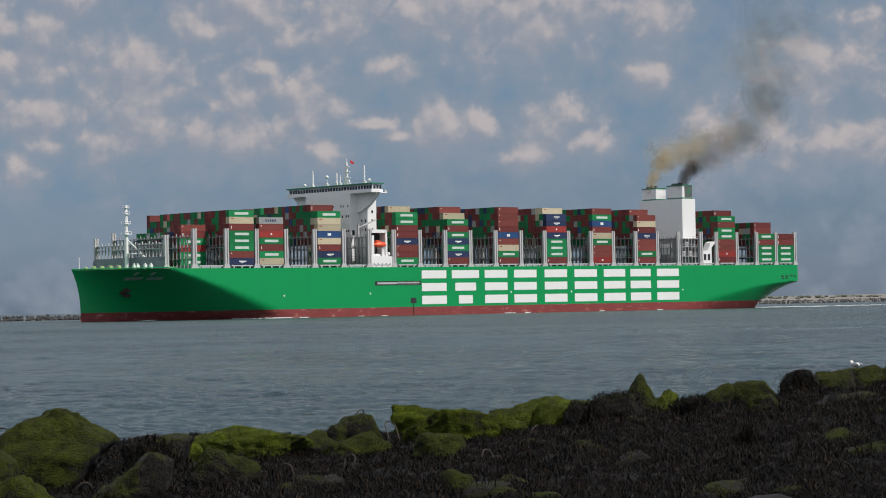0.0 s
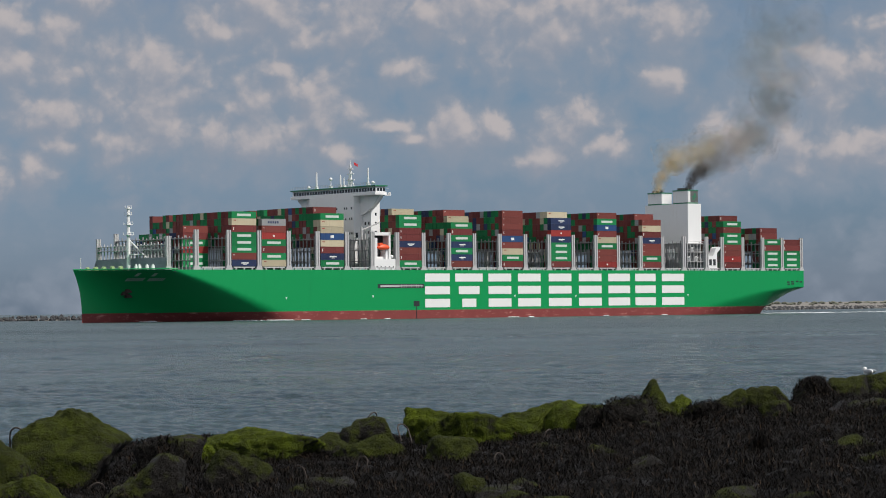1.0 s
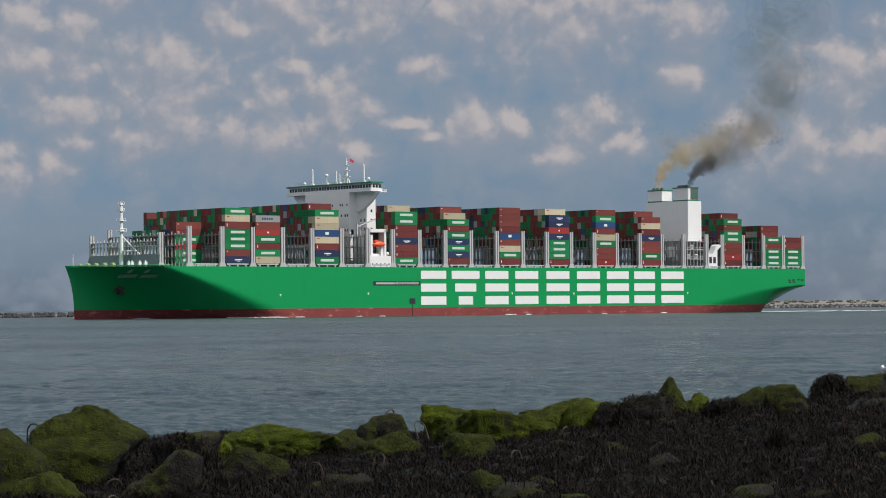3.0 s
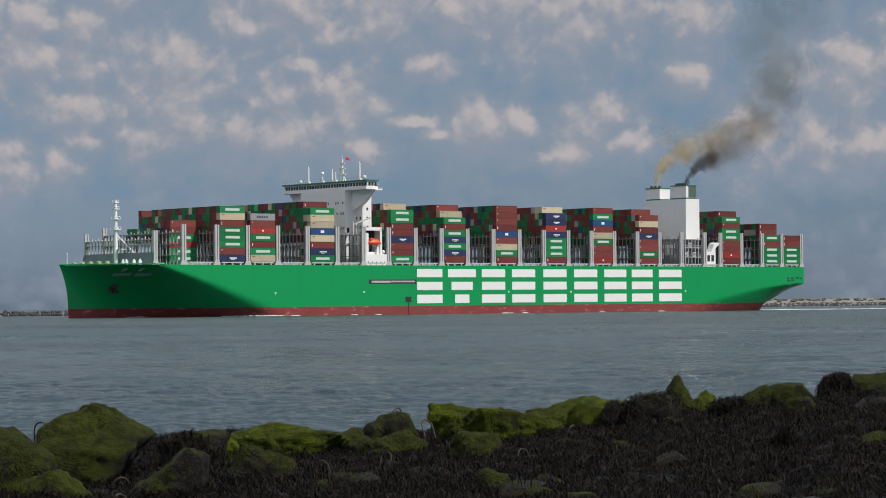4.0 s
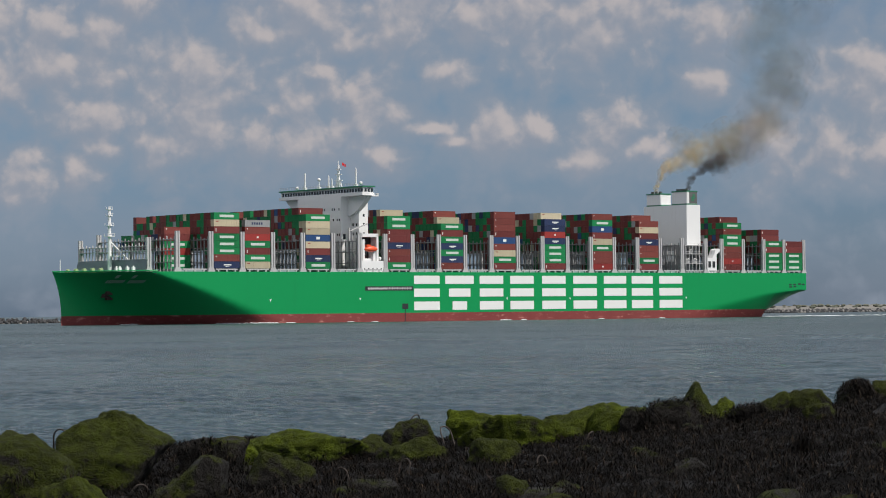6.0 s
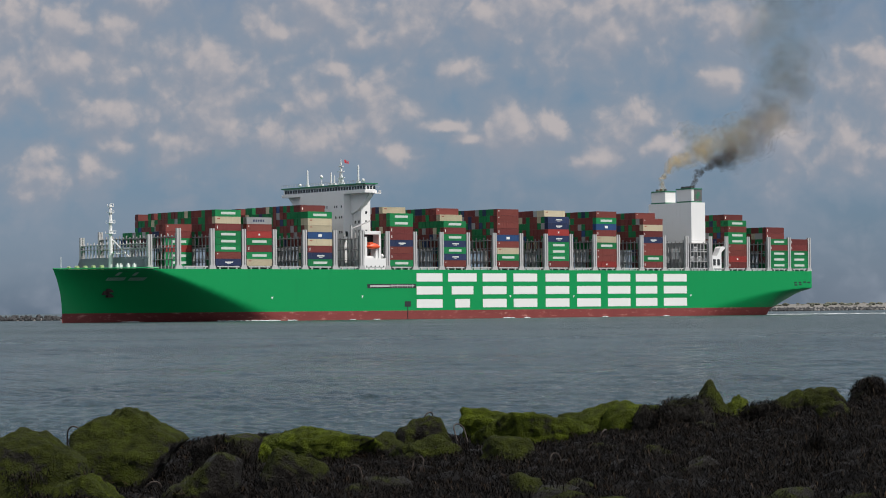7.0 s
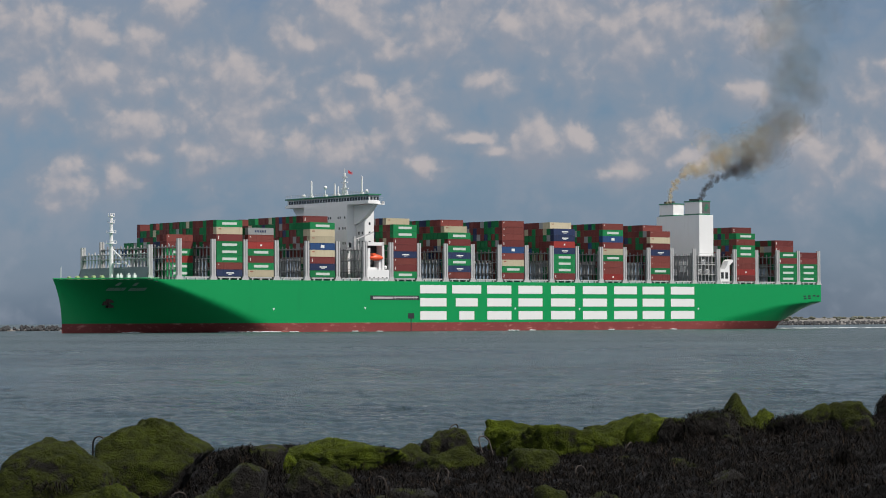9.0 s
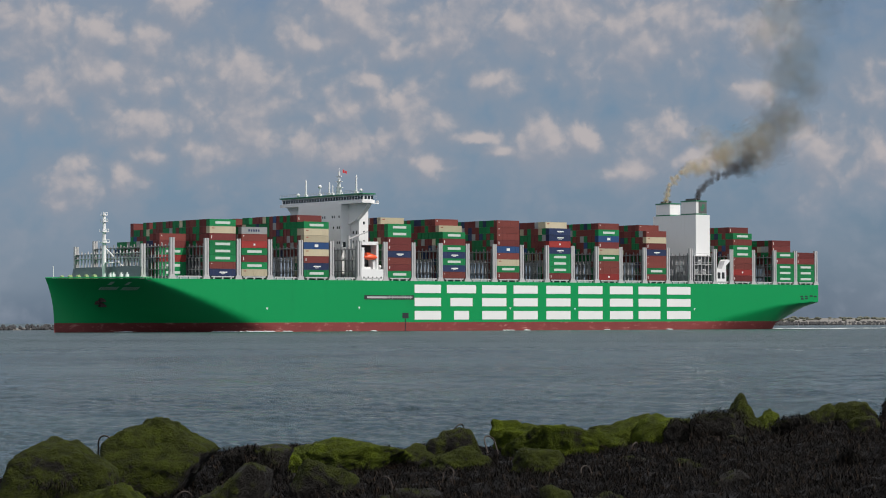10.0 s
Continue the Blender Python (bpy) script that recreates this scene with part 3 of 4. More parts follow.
def build_marks():
    lo, hi, y0, y1 = 4.75, 19.4, -0.05, 0.1
    h = hi - lo
    for i, (a, b) in enumerate(MARKS):
        bm = bmesh.new()
        for low, high in ((0.0, 0.25), (0.385, 0.625), (0.76, 1.0)):
            taper = (1 - (low + high) / 2) * 0.30 * (b - a) if i == 1 else 0.0
            add_box(bm, a + taper, b - taper, y0, y1, lo + h * low, lo + h * high)
        part("hull_mark", bm, M["mark"], ship, "large white painted bars on the green side")
    # bars for the small writing on the bow, laid on the flare
    for s0, s1, z in ((16.0, 21.3, 16.5), (22.4, 27.3, 16.4), (17.2, 18.3, 18.4), (22.0, 23.1, 18.3)):
        bm = bmesh.new()
        n = 8
        for i in range(n):
            a, b = s0 + (s1 - s0) * i / n, s0 + (s1 - s0) * (i + 0.72 if s1 - s0 > 3 else i + 1) / n
            vs = []
            for s, zz in ((a, z), (b, z), (b, z + 1.25), (a, z + 1.25)):
                vs.append(bm.verts.new((s, HALF - half_breadth(s, zz) - 0.22, zz)))
            bm.faces.new(vs)
        bmesh.ops.solidify(bm, geom=bm.faces[:], thickness=0.05)
        part("name_bar", bm, M["dimmark"], ship, "pale grey writing on the bow, as bars")
    # pilot door, boarding slot, draught lights
    slot = part("gangway_slot", boxes((130.6, 156.2, -0.04, 0.3, 13.1, 14.9)), M["dark"], ship, "long dark recess in the side")
    part("gangway", boxes((132.0, 142.5, -0.12, 0.2, 13.6, 14.4), (142.8, 155.4, -0.10, 0.2, 13.9, 14.35)), M["grey"], slot, "stowed grey gangway")
    bm = boxes((143.2, 143.8, -0.05, 0.2, 13.7, 14.6))
    for i in range(9):
        s = 143.5 + i * 1.35
        add_box(bm, s, s + 0.2, -0.14, 0.2, 13.3, 14.7)
    part("gangway_rail", bm, M["grey"], slot)
    part("pilot_door", boxes((150.2, 153.4, -0.05, 0.3, 5.3, 7.6)), M["dark"], ship, "dark pilot door in the side")
    part("pilot_ladder", boxes((151.6, 151.9, -0.12, 0.1, -0.5, 5.3)), M["dark"], ship, "dark rope ladder down the side")
    for s, z in ((82.0, 9.2), (127.5, 9.6), (207.8, 9.4), (244.7, 9.2), (317.0, 9.3)):
        bm = bmesh.new()
        add_prism(bm, [(s, z + 0.5), (s + 1.0, z + 0.5), (s + 0.5, z - 0.6)], -0.07 + HALF - half_breadth(s, z), 0.2 + HALF - half_breadth(s, z))
        part("side_mark", bm, M["mark"], ship, "small white triangular mark")
    bm = bmesh.new()
    for s, z in ((17.6, 11.6), (19.2, 10.6), (18.2, 12.6)):
        y = HALF - half_breadth(s + 2, z) - 0.7
        add_box(bm, s, s + 2.6, y + 0.4, y + 2.5, z - 0.7, z + 0.8)
    part("anchor", bm, M["anchor"], ship, "dark rusty anchor in its pocket")


def build_bridge_house():
    f, m, a = 131.0, 134.6, 139.4            # front, step and back of the tower
    g = f - 1.3                              # the tower's own front
    tower = part("tower", boxes((g, m, 15.0, 46.5, DECK, 53.0), (m, a, 9.2, 52.3, DECK, 53.0)), M["white"], ship, "tall white accommodation tower")
    for y0, y1 in ((15.0, 1.2), (46.5, 60.3)):    # curved brackets under the wings
        bm = bmesh.new()
        curve = [(y0 + (y1 - y0) * u, 44.5 + 8.4 * (0.35 * u + 0.65 * u * u)) for u in (0, 0.2, 0.4, 0.6, 0.8, 1.0)] + [(y0, 52.9)]
        front = [bm.verts.new((m - 1.2, y, z)) for y, z in curve]
        back = [bm.verts.new((m + 1.0, y, z)) for y, z in curve]
        bm.faces.new(front)
        bm.faces.new(back[::-1])
        for i in range(len(curve)):
            j = (i + 1) % len(curve)
            bm.faces.new((front[j], front[i], back[i], back[j]))
        bmesh.ops.recalc_face_normals(bm, faces=bm.faces[:])
        part("wing_bracket", bm, M["white"], ship)
    part("tower_door", boxes((g + 0.9, g + 2.2, 14.93, 15.1, 35.0, 37.2)), M["glass"], tower)
    for z in (47.2, 42.7, 36.4):             # front windows
        for y in ((44.5, 42.8, 41.2, 39.6, 37.0, 34.5, 28.0, 26.5, 21.0, 19.5, 16.2) if z > 46 else (32.0, 24.0, 20.2, 17.5, 16.0)):
            part("window", boxes((g - 0.05, g + 0.1, y, y + 0.65, z, z + 1.0)), M["glass"], tower)
    for z in (48.3, 44.4, 40.5, 36.6):       # side windows
        part("window", boxes((m + 2.1, m + 3.0, 9.14, 9.3, z, z + 1.2)), M["glass"], tower)
        for y in (10.4, 12.8):
            if z < 42:
                part("window", boxes((m - 0.06, m + 0.1, y, y + 0.8, z, z + 1.2)), M["glass"], tower)
    deck = part("wheelhouse", boxes((f - 0.9, f + 5.4, 0.6, 60.9, 53.0, 54.2), (f + 0.0, f + 5.0, 1.0, 60.5, 54.2, 56.5)), M["white"], ship, "full-width white navigation bridge")
    for i in range(30):
        y = 1.6 + i * 1.95
        part("window", boxes((f - 0.06, f + 0.1, y, y + 1.5, 54.55, 56.0)), M["glass"], deck)
    for s in (f + 0.5, f + 2.1, f + 3.7):
        part("window", boxes((s, s + 1.2, 0.94, 1.1, 54.5, 55.9)), M["glass"], deck)
    part("bridge_roof", boxes((f - 0.9, f + 5.8, 0.4, 61.1, 56.5, 57.05)), M["rimgreen"], ship, "dark green roof edge of the bridge")
    bm = bmesh.new()                         # roof rail and wing rail
    for i in range(31):
        y = 0.7 + i * 2.0
        add_box(bm, f - 0.7, f - 0.6, y, y + 0.08, 57.25, 58.4)
    for z in (57.8, 58.35):
        add_box(bm, f - 0.7, f - 0.62, 0.7, 60.8, z, z + 0.07)
    for z in (54.9, 55.6):
        add_box(bm, f + 5.0, f + 6.6, 0.5, 0.6, z, z + 0.08)
    part("roof_rail", bm, M["grey"], ship)
    bm = bmesh.new()
    add_box(bm, f + 3.5, f + 6.8, -0.5, 1.4, 52.6, 53.0)
    add_box(bm, f + 6.6, f + 6.8, -0.5, 1.4, 53.0, 54.0)
    part("wing_platform", bm, M["white"], ship)
    # masts on the roof
    mast = bmesh.new()
    add_tube(mast, (f + 3, 22.5, 57), (f + 3, 22.5, 66.8), 0.75, 0.45)
    add_tube(mast, (f + 3, 22.5, 66.8), (f + 3, 22.5, 68.6), 0.12)
    for z, w in ((60.0, 2.6), (62.6, 2.2), (64.8, 1.6)):
        add_box(mast, f + 2.7, f + 3.3, 22.5 - w, 22.5 + w, z, z + 0.35)
    add_tube(mast, (f + 3, 24.6, 57), (f + 3, 23.0, 63), 0.25)
    add_tube(mast, (f + 3, 20.0, 57), (f + 3, 22.0, 61), 0.25)
    part("radar_mast", mast, M["white"], ship, "white radar mast on the bridge roof")
    for s, y, z, r in ((f + 3, 46.8, 64.2, 0.42), (f + 3, 10.2, 64.6, 0.42), (f + 3, 29.6, 62.4, 0.38), (f + 3, 36.5, 60.2, 0.2), (f + 3, 27.2, 61.0, 0.3)):
        bm = bmesh.new()
        add_tube(bm, (s, y, 57), (s, y, z), r, r * 0.85)
        add_tube(bm, (s, y, z), (s, y, z + 0.5), 0.2, 0.12)
        add_box(bm, s - 0.5, s + 0.5, y - 0.9, y + 0.9, 57.2, 58.2)
        part("antenna", bm, M["white"], ship)
    for y, z in ((36.5, 61.2), (6.8, 58.4), (52.5, 58.2)):
        bm = bmesh.new()
        bmesh.ops.create_uvsphere(bm, u_segments=12, v_segments=8, radius=0.75, matrix=Matrix.Translation((f + 3, y, z)))
        part("radome", bm, M["white"], ship, "", True)
    bm = bmesh.new()
    for i in range(5):
        s0, s1 = f + 3.2 + i * 0.4, f + 3.6 + i * 0.4
        z = 66.6 - i * 0.16
        add_box(bm, s0, s1, 20.2 + 0.25 * math.sin(i), 20.26 + 0.25 * math.sin(i), z, z + 1.2)
    part("flag", bm, M["flag_red"], ship, "small red flag at the mast")


def build_funnel():
    s0, s1, y0, y1 = 323.5, 332.4, 5.2, 34.0
    part("funnel_casing", boxes((s0, s1, y0, y1, 34.0, 52.9)), M["white"], ship, "tall white engine casing")
    part("casing_base", boxes((s0 + 0.3, s1 - 0.3, y0 + 0.3, y1 - 0.3, DECK, 34.0)), M["shadegrey"], ship, "grey lower part of the engine casing")
    for z in (25.2, 29.6, 33.6):              # open steel galleries beside the casing
        gallery = part("gallery", boxes((318.5, 330.0, 1.2, y0, z, z + 0.3)), M["grey"], ship, "open grey steel gallery")
        for i in range(6):
            s = 318.7 + i * 2.2
            part("post", boxes((s, s + 0.25, 1.2, 1.5, z - 4.1, z - 0.01)), M["grey"], gallery)
        part("rail", boxes((318.5, 330.0, 1.2, 1.3, z + 1.1, z + 1.25)), M["grey"], gallery)
    for s, z in ((320.2, 25.5), (325.0, 25.5), (322.4, 29.9)):
        bm = bmesh.new()
        add_tube(bm, (s + 1.0, 2.6, z), (s + 1.0, 2.6, z + 1.6), 0.8, 0.8, 12)
        add_tube(bm, (s + 1.0, 2.6, z + 1.6), (s + 1.0, 2.6, z + 2.2), 1.2, 0.5, 12)
        part("ventilator", bm, M["white"], ship, "white mushroom ventilator")
    for nm, a, b in (("funnel", 23.0, 32.4), ("funnel", 5.4, 15.4)):
        top = 58.4 if a > 10 else 59.0
        fun = part(nm, boxes((s0 + 0.4, s1 - 1.8, a, b, 53.5, top)), M["white"], ship, "white funnel block with green rim")
        part("funnel_rim", boxes((s0 + 0.2, s1 - 1.6, a - 0.2, b + 0.2, top, top + 0.5), (s0 + 0.3, s1 - 1.7, a - 0.1, b + 0.1, 52.9, 53.5)), M["rimgreen"], fun, "green rim")
        bm = bmesh.new()
        n = 6 if a < 10 else 3
        for i in range(n):
            y = a + 2.0 + (b - a - 4) * i / max(1, n - 1)
            add_tube(bm, (s0 + 2.4, y, top + 0.6), (s0 + 2.4, y, top + 1.5), 0.75, sides=10)
        part("exhaust_pipe", bm, M["soot"], fun, "sooty exhaust pipes")
        if a < 10:
            bm = boxes((s0 + 4.2, s0 + 4.9, 5.28, 5.5, 54.5, 58.0), (s0 + 3.0, s0 + 6.1, 5.29, 5.5, 55.9, 56.6))
            add_prism(bm, [(s0 + 3.2, 54.9), (s0 + 3.7, 54.6), (s0 + 5.9, 57.6), (s0 + 5.4, 57.9)], 5.30, 5.5)
            part("funnel_emblem", bm, M["rimgreen"], fun, "green emblem shape in soot")
            part("soot_patch", boxes((s0 + 2.0, s1 - 1.82, 5.34, 5.5, 53.6, 58.98)), M["soot"], fun, "soot-blackened funnel side")
    bm = boxes((s0 - 0.2, s0, 14.0, 19.0, 26.5, 31.5), (s0 - 0.6, s0 - 0.2, 20.0, 22.5, 25.0, 28.0))
    part("vent_house", bm, M["white"], ship)
    # white deckhouse on the side with two dark windows and a curved vent
    house = bmesh.new()
    add_prism(house, [(331.8, DECK), (338.2, DECK), (338.2, 29.4), (339.6, 30.6), (340.6, 31.2), (340.6, 32.2), (338.8, 32.3), (337.4, 31.6), (336.5, 29.6), (335.4, 27.9), (331.8, 27.9)], 0.5, 4.0)
    h = part("deckhouse", house, M["white"], ship, "white deckhouse with a curved ventilator")
    for s in (332.7, 335.4):
        part("window", boxes((s, s + 1.7, 0.42, 0.6, 23.4, 26.3)), M["dark"], h)


def build_boat_station():
    house = part("boat_deckhouse", boxes((129.3, 140.8, 0.4, 6.0, DECK, 25.6), (131.4, 137.2, 2.6, 8.0, 25.6, 26.6)), M["white"], ship, "white deckhouse under the lifeboat")
    for i in range(5):
        part("window", boxes((130.4 + i * 2.2, 131.0 + i * 2.2, 0.34, 0.5, 21.7, 22.5)), M["dark"], house)
    part("davit", boxes((130.2, 131.4, 1.0, 5.0, 25.6, 34.5), (137.6, 138.6, 1.0, 5.0, 25.6, 36.6), (130.2, 138.6, 1.0, 5.0, 35.6, 37.0), (129.8, 130.3, 1.2, 4.0, 25.6, 33), (136.2, 138.6, 1.5, 5.0, 25.6, 30.0)), M["white"], ship, "white lifeboat davit frame")
    # near-black sheet closing the frame, standing in for the shade inside it
    part("davit_shade_panel", boxes((131.4, 137.6, 5.0, 5.6, 25.6, 35.6)), M["dark"], ship, "dark panel painted as the shade behind the lifeboat")
    bm = bmesh.new()
    bmesh.ops.create_uvsphere(bm, u_segments=20, v_segments=12, radius=1.0)
    for v in bm.verts:
        c = v.co
        v.co = Vector((134.6 + 3.6 * c.x, 1.3 + 1.4 * c.y, 30.4 + (1.6 if c.z > 0 else 1.1) * c.z * (1 - 0.35 * c.x * c.x)))
    boat = part("lifeboat", bm, M["orange"], ship, "orange enclosed lifeboat", True)
    part("boat_canopy", boxes((132.2, 134.0, 0.4, 2.2, 31.4, 32.4)), M["orange"], boat)
    bm = boxes((128.4, 129.0, 8, 8.6, 25, 39.5), (131, 131.4, 9, 9.4, 25, 38.5))
    add_tube(bm, (128.7, 8.3, 38), (137, 6.0, 41.5), 0.3)
    part("provision_crane", bm, M["grey"], ship, "slim grey crane beside the tower")
    bm = bmesh.new()
    bmesh.ops.create_uvsphere(bm, u_segments=10, v_segments=8, radius=0.8, matrix=Matrix.Translation((139.6, 1.6, 26.6)))
    part("life_raft", bm, M["white"], ship, "", True)


def build_foremast():
    s, y = 25.7, HALF
    bm = bmesh.new()
    add_tube(bm, (s, y, DECK), (s, y, 46.2), 0.85, 0.6, 12)
    add_tube(bm, (s + 6.0, y - 4.5, 26), (s, y, 33.8), 0.28)
    add_box(bm, s, s + 5, y - 4, y - 0.4, 27.4, 27.7)
    part("foremast", bm, M["white"], ship, "tall white foremast")
    for z, w in ((35.4, 1.5), (39.6, 1.3), (43.6, 1.0), (46.2, 0.9)):
        bm = boxes((s - w, s + w, y - w, y + w, z, z + 0.25))
        for dx, dy in ((-w, -w), (w, -w), (-w, w), (w, w)):
            add_box(bm, s + dx - 0.08, s + dx + 0.08, y + dy - 0.08, y + dy + 0.08, z, z + 1.2)
        add_box(bm, s - w, s + w, y - w - 0.05, y - w + 0.05, z + 1.1, z + 1.25)
        add_box(bm, s - w * 0.5, s + w * 0.4, y - w * 0.8, y, z + 0.3, z + 1.0)
        part("mast_platform", bm, M["white"], ship)
    bm = bmesh.new()
    add_tube(bm, (3.0, HALF, DECK), (3.0, HALF, 26.0), 0.16)
    part("jackstaff", bm, M["white"], ship)
    for s, y, r in ((14.5, 38, 0.7), (16.5, 35, 0.7), (15.5, 27, 0.7), (17.5, 24, 0.7), (12.5, 41, 0.5)):
        bm = bmesh.new()
        add_tube(bm, (s, y - 0.8, DECK + 1.1), (s, y + 0.8, DECK + 1.1), r, sides=12)
        add_box(bm, s - 0.9, s + 0.9, y - 1.0, y + 1.0, DECK, DECK + 0.6)
        part("winch", bm, M["yellow"], ship, "pale yellow-green mooring winch")
    for s, y in ((21, 16), (23.0, 13.5), (24.5, 11.5), (22, 20)):
        bm = bmesh.new()
        add_box(bm, s, s + 1.2, y, y + 1.0, DECK, DECK + 1.9)
        add_tube(bm, (s + 0.6, y + 0.5, DECK + 1.9), (s + 0.6, y + 0.5, DECK + 2.5), 0.35)
        part("deck_vent", bm, M["white"], ship)
    # wave breaker across the foredeck
    bm = bmesh.new()
    vs = [bm.verts.new(c) for c in ((27.6, 7.4, DECK), (26.6, 34, DECK), (27.6, 60.8, DECK), (29.0, 60.8, 26.0), (28.0, 34, 26.0), (29.0, 7.4, 26.0))]
    bm.faces.new((vs[0], vs[1], vs[4], vs[5]))
    bm.faces.new((vs[1], vs[2], vs[3], vs[4]))
    bmesh.ops.solidify(bm, geom=bm.faces[:], thickness=0.3)
    part("wave_breaker", bm, M["deckgrey"], ship, "blue-grey steel wave breaker")


def build_lashing_bridge(s, top=37.0, y0=0.15, y1=BEAM - 0.15, rail=34.2):
    """A steel frame across the deck between two container bays."""
    bm = bmesh.new()
    n = int((y1 - y0) / 2.52)
    for i in range(1, n):
        y = y0 + i * (y1 - y0) / n
        add_box(bm, s - 0.22, s + 0.22, y - 0.16, y + 0.16, DECK, rail + (0.8 if i % 2 else 0.2))
    for z in (24.6, 29.2, rail - 0.6):
        add_box(bm, s - 0.7, s + 0.7, y0 + 0.6, y1 - 0.6, z, z + 0.28)
    for z in (25.7, 30.3):
        add_box(bm, s - 0.72, s - 0.64, y0 + 0.6, y1 - 0.6, z, z + 0.1)
    for k in range(3):                        # cross braces on the near side
        y = y0 + 1.2 + k * 2.52
        add_tube(bm, (s, y, 25), (s, y + 2.3, 29), 0.09, sides=4)
    # only the foremost frame keeps the plain grey; the rest carry painted shade
    frame_ = part("lashing_bridge", bm, M["grey" if s < 36 else "shadegrey"], ship, "grey steel lashing bridge")
    for y in (y0 + 0.5, y1 - 0.5):
        bm = boxes((s - 0.95, s - 0.25, y - 0.5, y + 0.5, DECK, top), (s + 0.25, s + 0.95, y - 0.5, y + 0.5, DECK, top), (s - 0.3, s + 0.3, y - 0.2, y + 0.2, DECK, top - 0.6))
        add_prism(bm, [(s - 1.7, DECK), (s + 1.7, DECK), (s + 1.0, DECK + 1.7), (s - 1.0, DECK + 1.7)], y - 0.52, y + 0.4)
        part("end_post", bm, M["grey"], frame_, "tall twin grey end post")


POSTS = (38.7, 54.2, 69.2, 84.2, 99.2, 114.5, 128.3, 141.8, 156.3, 170.7, 185.2, 200.1, 215.2, 229.6, 244.3, 258.5, 272.6, 287.2, 301.4, 315.7,
         331.0, 341.6, 355.8, 369.9, 383.7, 397.6)


def build_lashing():
    build_lashing_bridge(29.8, 34.6, 7.6, 60.6, 31.6)
    for i, s in enumerate(POSTS):
        build_lashing_bridge(s, 37.0, 0.15 if s > 40 else 0.6, BEAM - (0.15 if s > 40 else 0.6))
    bm = bmesh.new()                          # low coaming and rail at the deck edge
    for a, b in zip(POSTS, POSTS[1:]):
        add_box(bm, a + 2.2, b - 2.2, 0.3, 1.0, DECK + 0.7, DECK + 1.2)
        for s in (a + 3.5, (a + b) / 2, b - 3.5):
            add_box(bm, s - 0.35, s + 0.35, 0.35, 0.95, DECK, DECK + 0.7)
    part("deck_coaming", bm, M["grey"], ship, "pale grey coaming at the deck edge")
    for a, b in zip(POSTS, POSTS[1:]):
        if b - a > 12 and not 115 < a < 141:
            part("hatch_cover", boxes((a + 1.1, b - 1.1, 3.0, BEAM - 3.0, DECK, DECK + 1.25)), M["deckgrey"], ship, "blue-grey hatch cover")


build_hull()
build_marks()
build_bridge_house()
build_funnel()
build_boat_station()
build_foremast()
build_lashing()

# ---- containers ----
CL, CW, CH, TIER, ROW, FLOOR = 12.19, 2.44, 2.72, 2.80, 2.52, 22.25


def container_bmesh(bm, x, y, z):
    """A container with recessed panels between its rails and posts."""
    e = 0.10
    add_box(bm, x + e, x + CL - e, y + e * 0.6, y + CW - e * 0.6, z + 0.04, z + CH - 0.05)
    for zz, t in ((z, 0.20), (z + CH - 0.16, 0.16)):
        add_box(bm, x, x + CL, y, y + 0.16, zz, zz + t)
        add_box(bm, x, x + CL, y + CW - 0.16, y + CW, zz, zz + t)
        add_box(bm, x, x + 0.16, y + 0.16, y + CW - 0.16, zz, zz + t)
        add_box(bm, x + CL - 0.16, x + CL, y + 0.16, y + CW - 0.16, zz, zz + t)
    for xx in (x, x + CL - 0.2):
        for yy in (y, y + CW - 0.16):
            add_box(bm, xx, xx + 0.2, yy, yy + 0.16, z + 0.2, z + CH - 0.16)


def box_master():
    bm = bmesh.new()
    container_bmesh(bm, 0, 0, 0)
    for i in range(33):                       # corrugated side
        xx = 0.5 + i * 0.345
        add_box(bm, xx, xx + 0.17, 0.02, 0.10, 0.22, CH - 0.18)
    for yy in (0.55, 0.95, 1.42, 1.82):       # door bars on the end
        add_box(bm, 0.04, 0.12, yy, yy + 0.05, 0.2, CH - 0.2)
    mesh = bpy.data.meshes.new("shipping_container")
    bm.to_mesh(mesh)
    bm.free()
    return mesh


BOX_MESH = {}
MASTER = box_master()
for _name in BOX:
    BOX_MESH[_name] = MASTER.copy()
    BOX_MESH[_name].materials.append(BOX[_name])


def plate(x0, x1, z0, z1, mat, y=-0.015):
    bm = boxes((x0, x1, y, 0.03, z0, z1))
    mesh = bpy.data.meshes.new("marking")
    bm.to_mesh(mesh)
    bm.free()
    mesh.materials.append(mat)
    return mesh


LOGO = {
    "green": [plate(2.7, 9.6, 0.85, 1.85, M["dimmark"])],
    "navy": [plate(4.6, 8.2, 1.15, 1.6, M["mark"]), plate(5.4, 7.2, 0.7, 0.9, M["mark"])],
    "maroon": [plate(0.8, 1.1, 0.7, 1.9, M["mark"])],
    "brown": [plate(0.8, 1.2, 1.7, 2.1, M["mark"])],
    "red": [plate(5.7, 6.5, 1.0, 1.7, M["mark"])],
    "cream": [plate(0.9, 2.2, 1.8, 2.1, BOX["red"])],
    "grey": [plate(3.2 + i * 1.15, 3.9 + i * 1.15, 0.9, 1.8, BOX["navy"]) for i in range(5)],
    "blue": [plate(5.2, 7.0, 0.8, 1.9, M["mark"])],
}
SPOKEN = {"green": "green", "maroon": "dark maroon", "brown": "red-brown", "red": "bright red", "navy": "navy blue", "blue": "blue", "cream": "cream", "grey": "pale grey"}


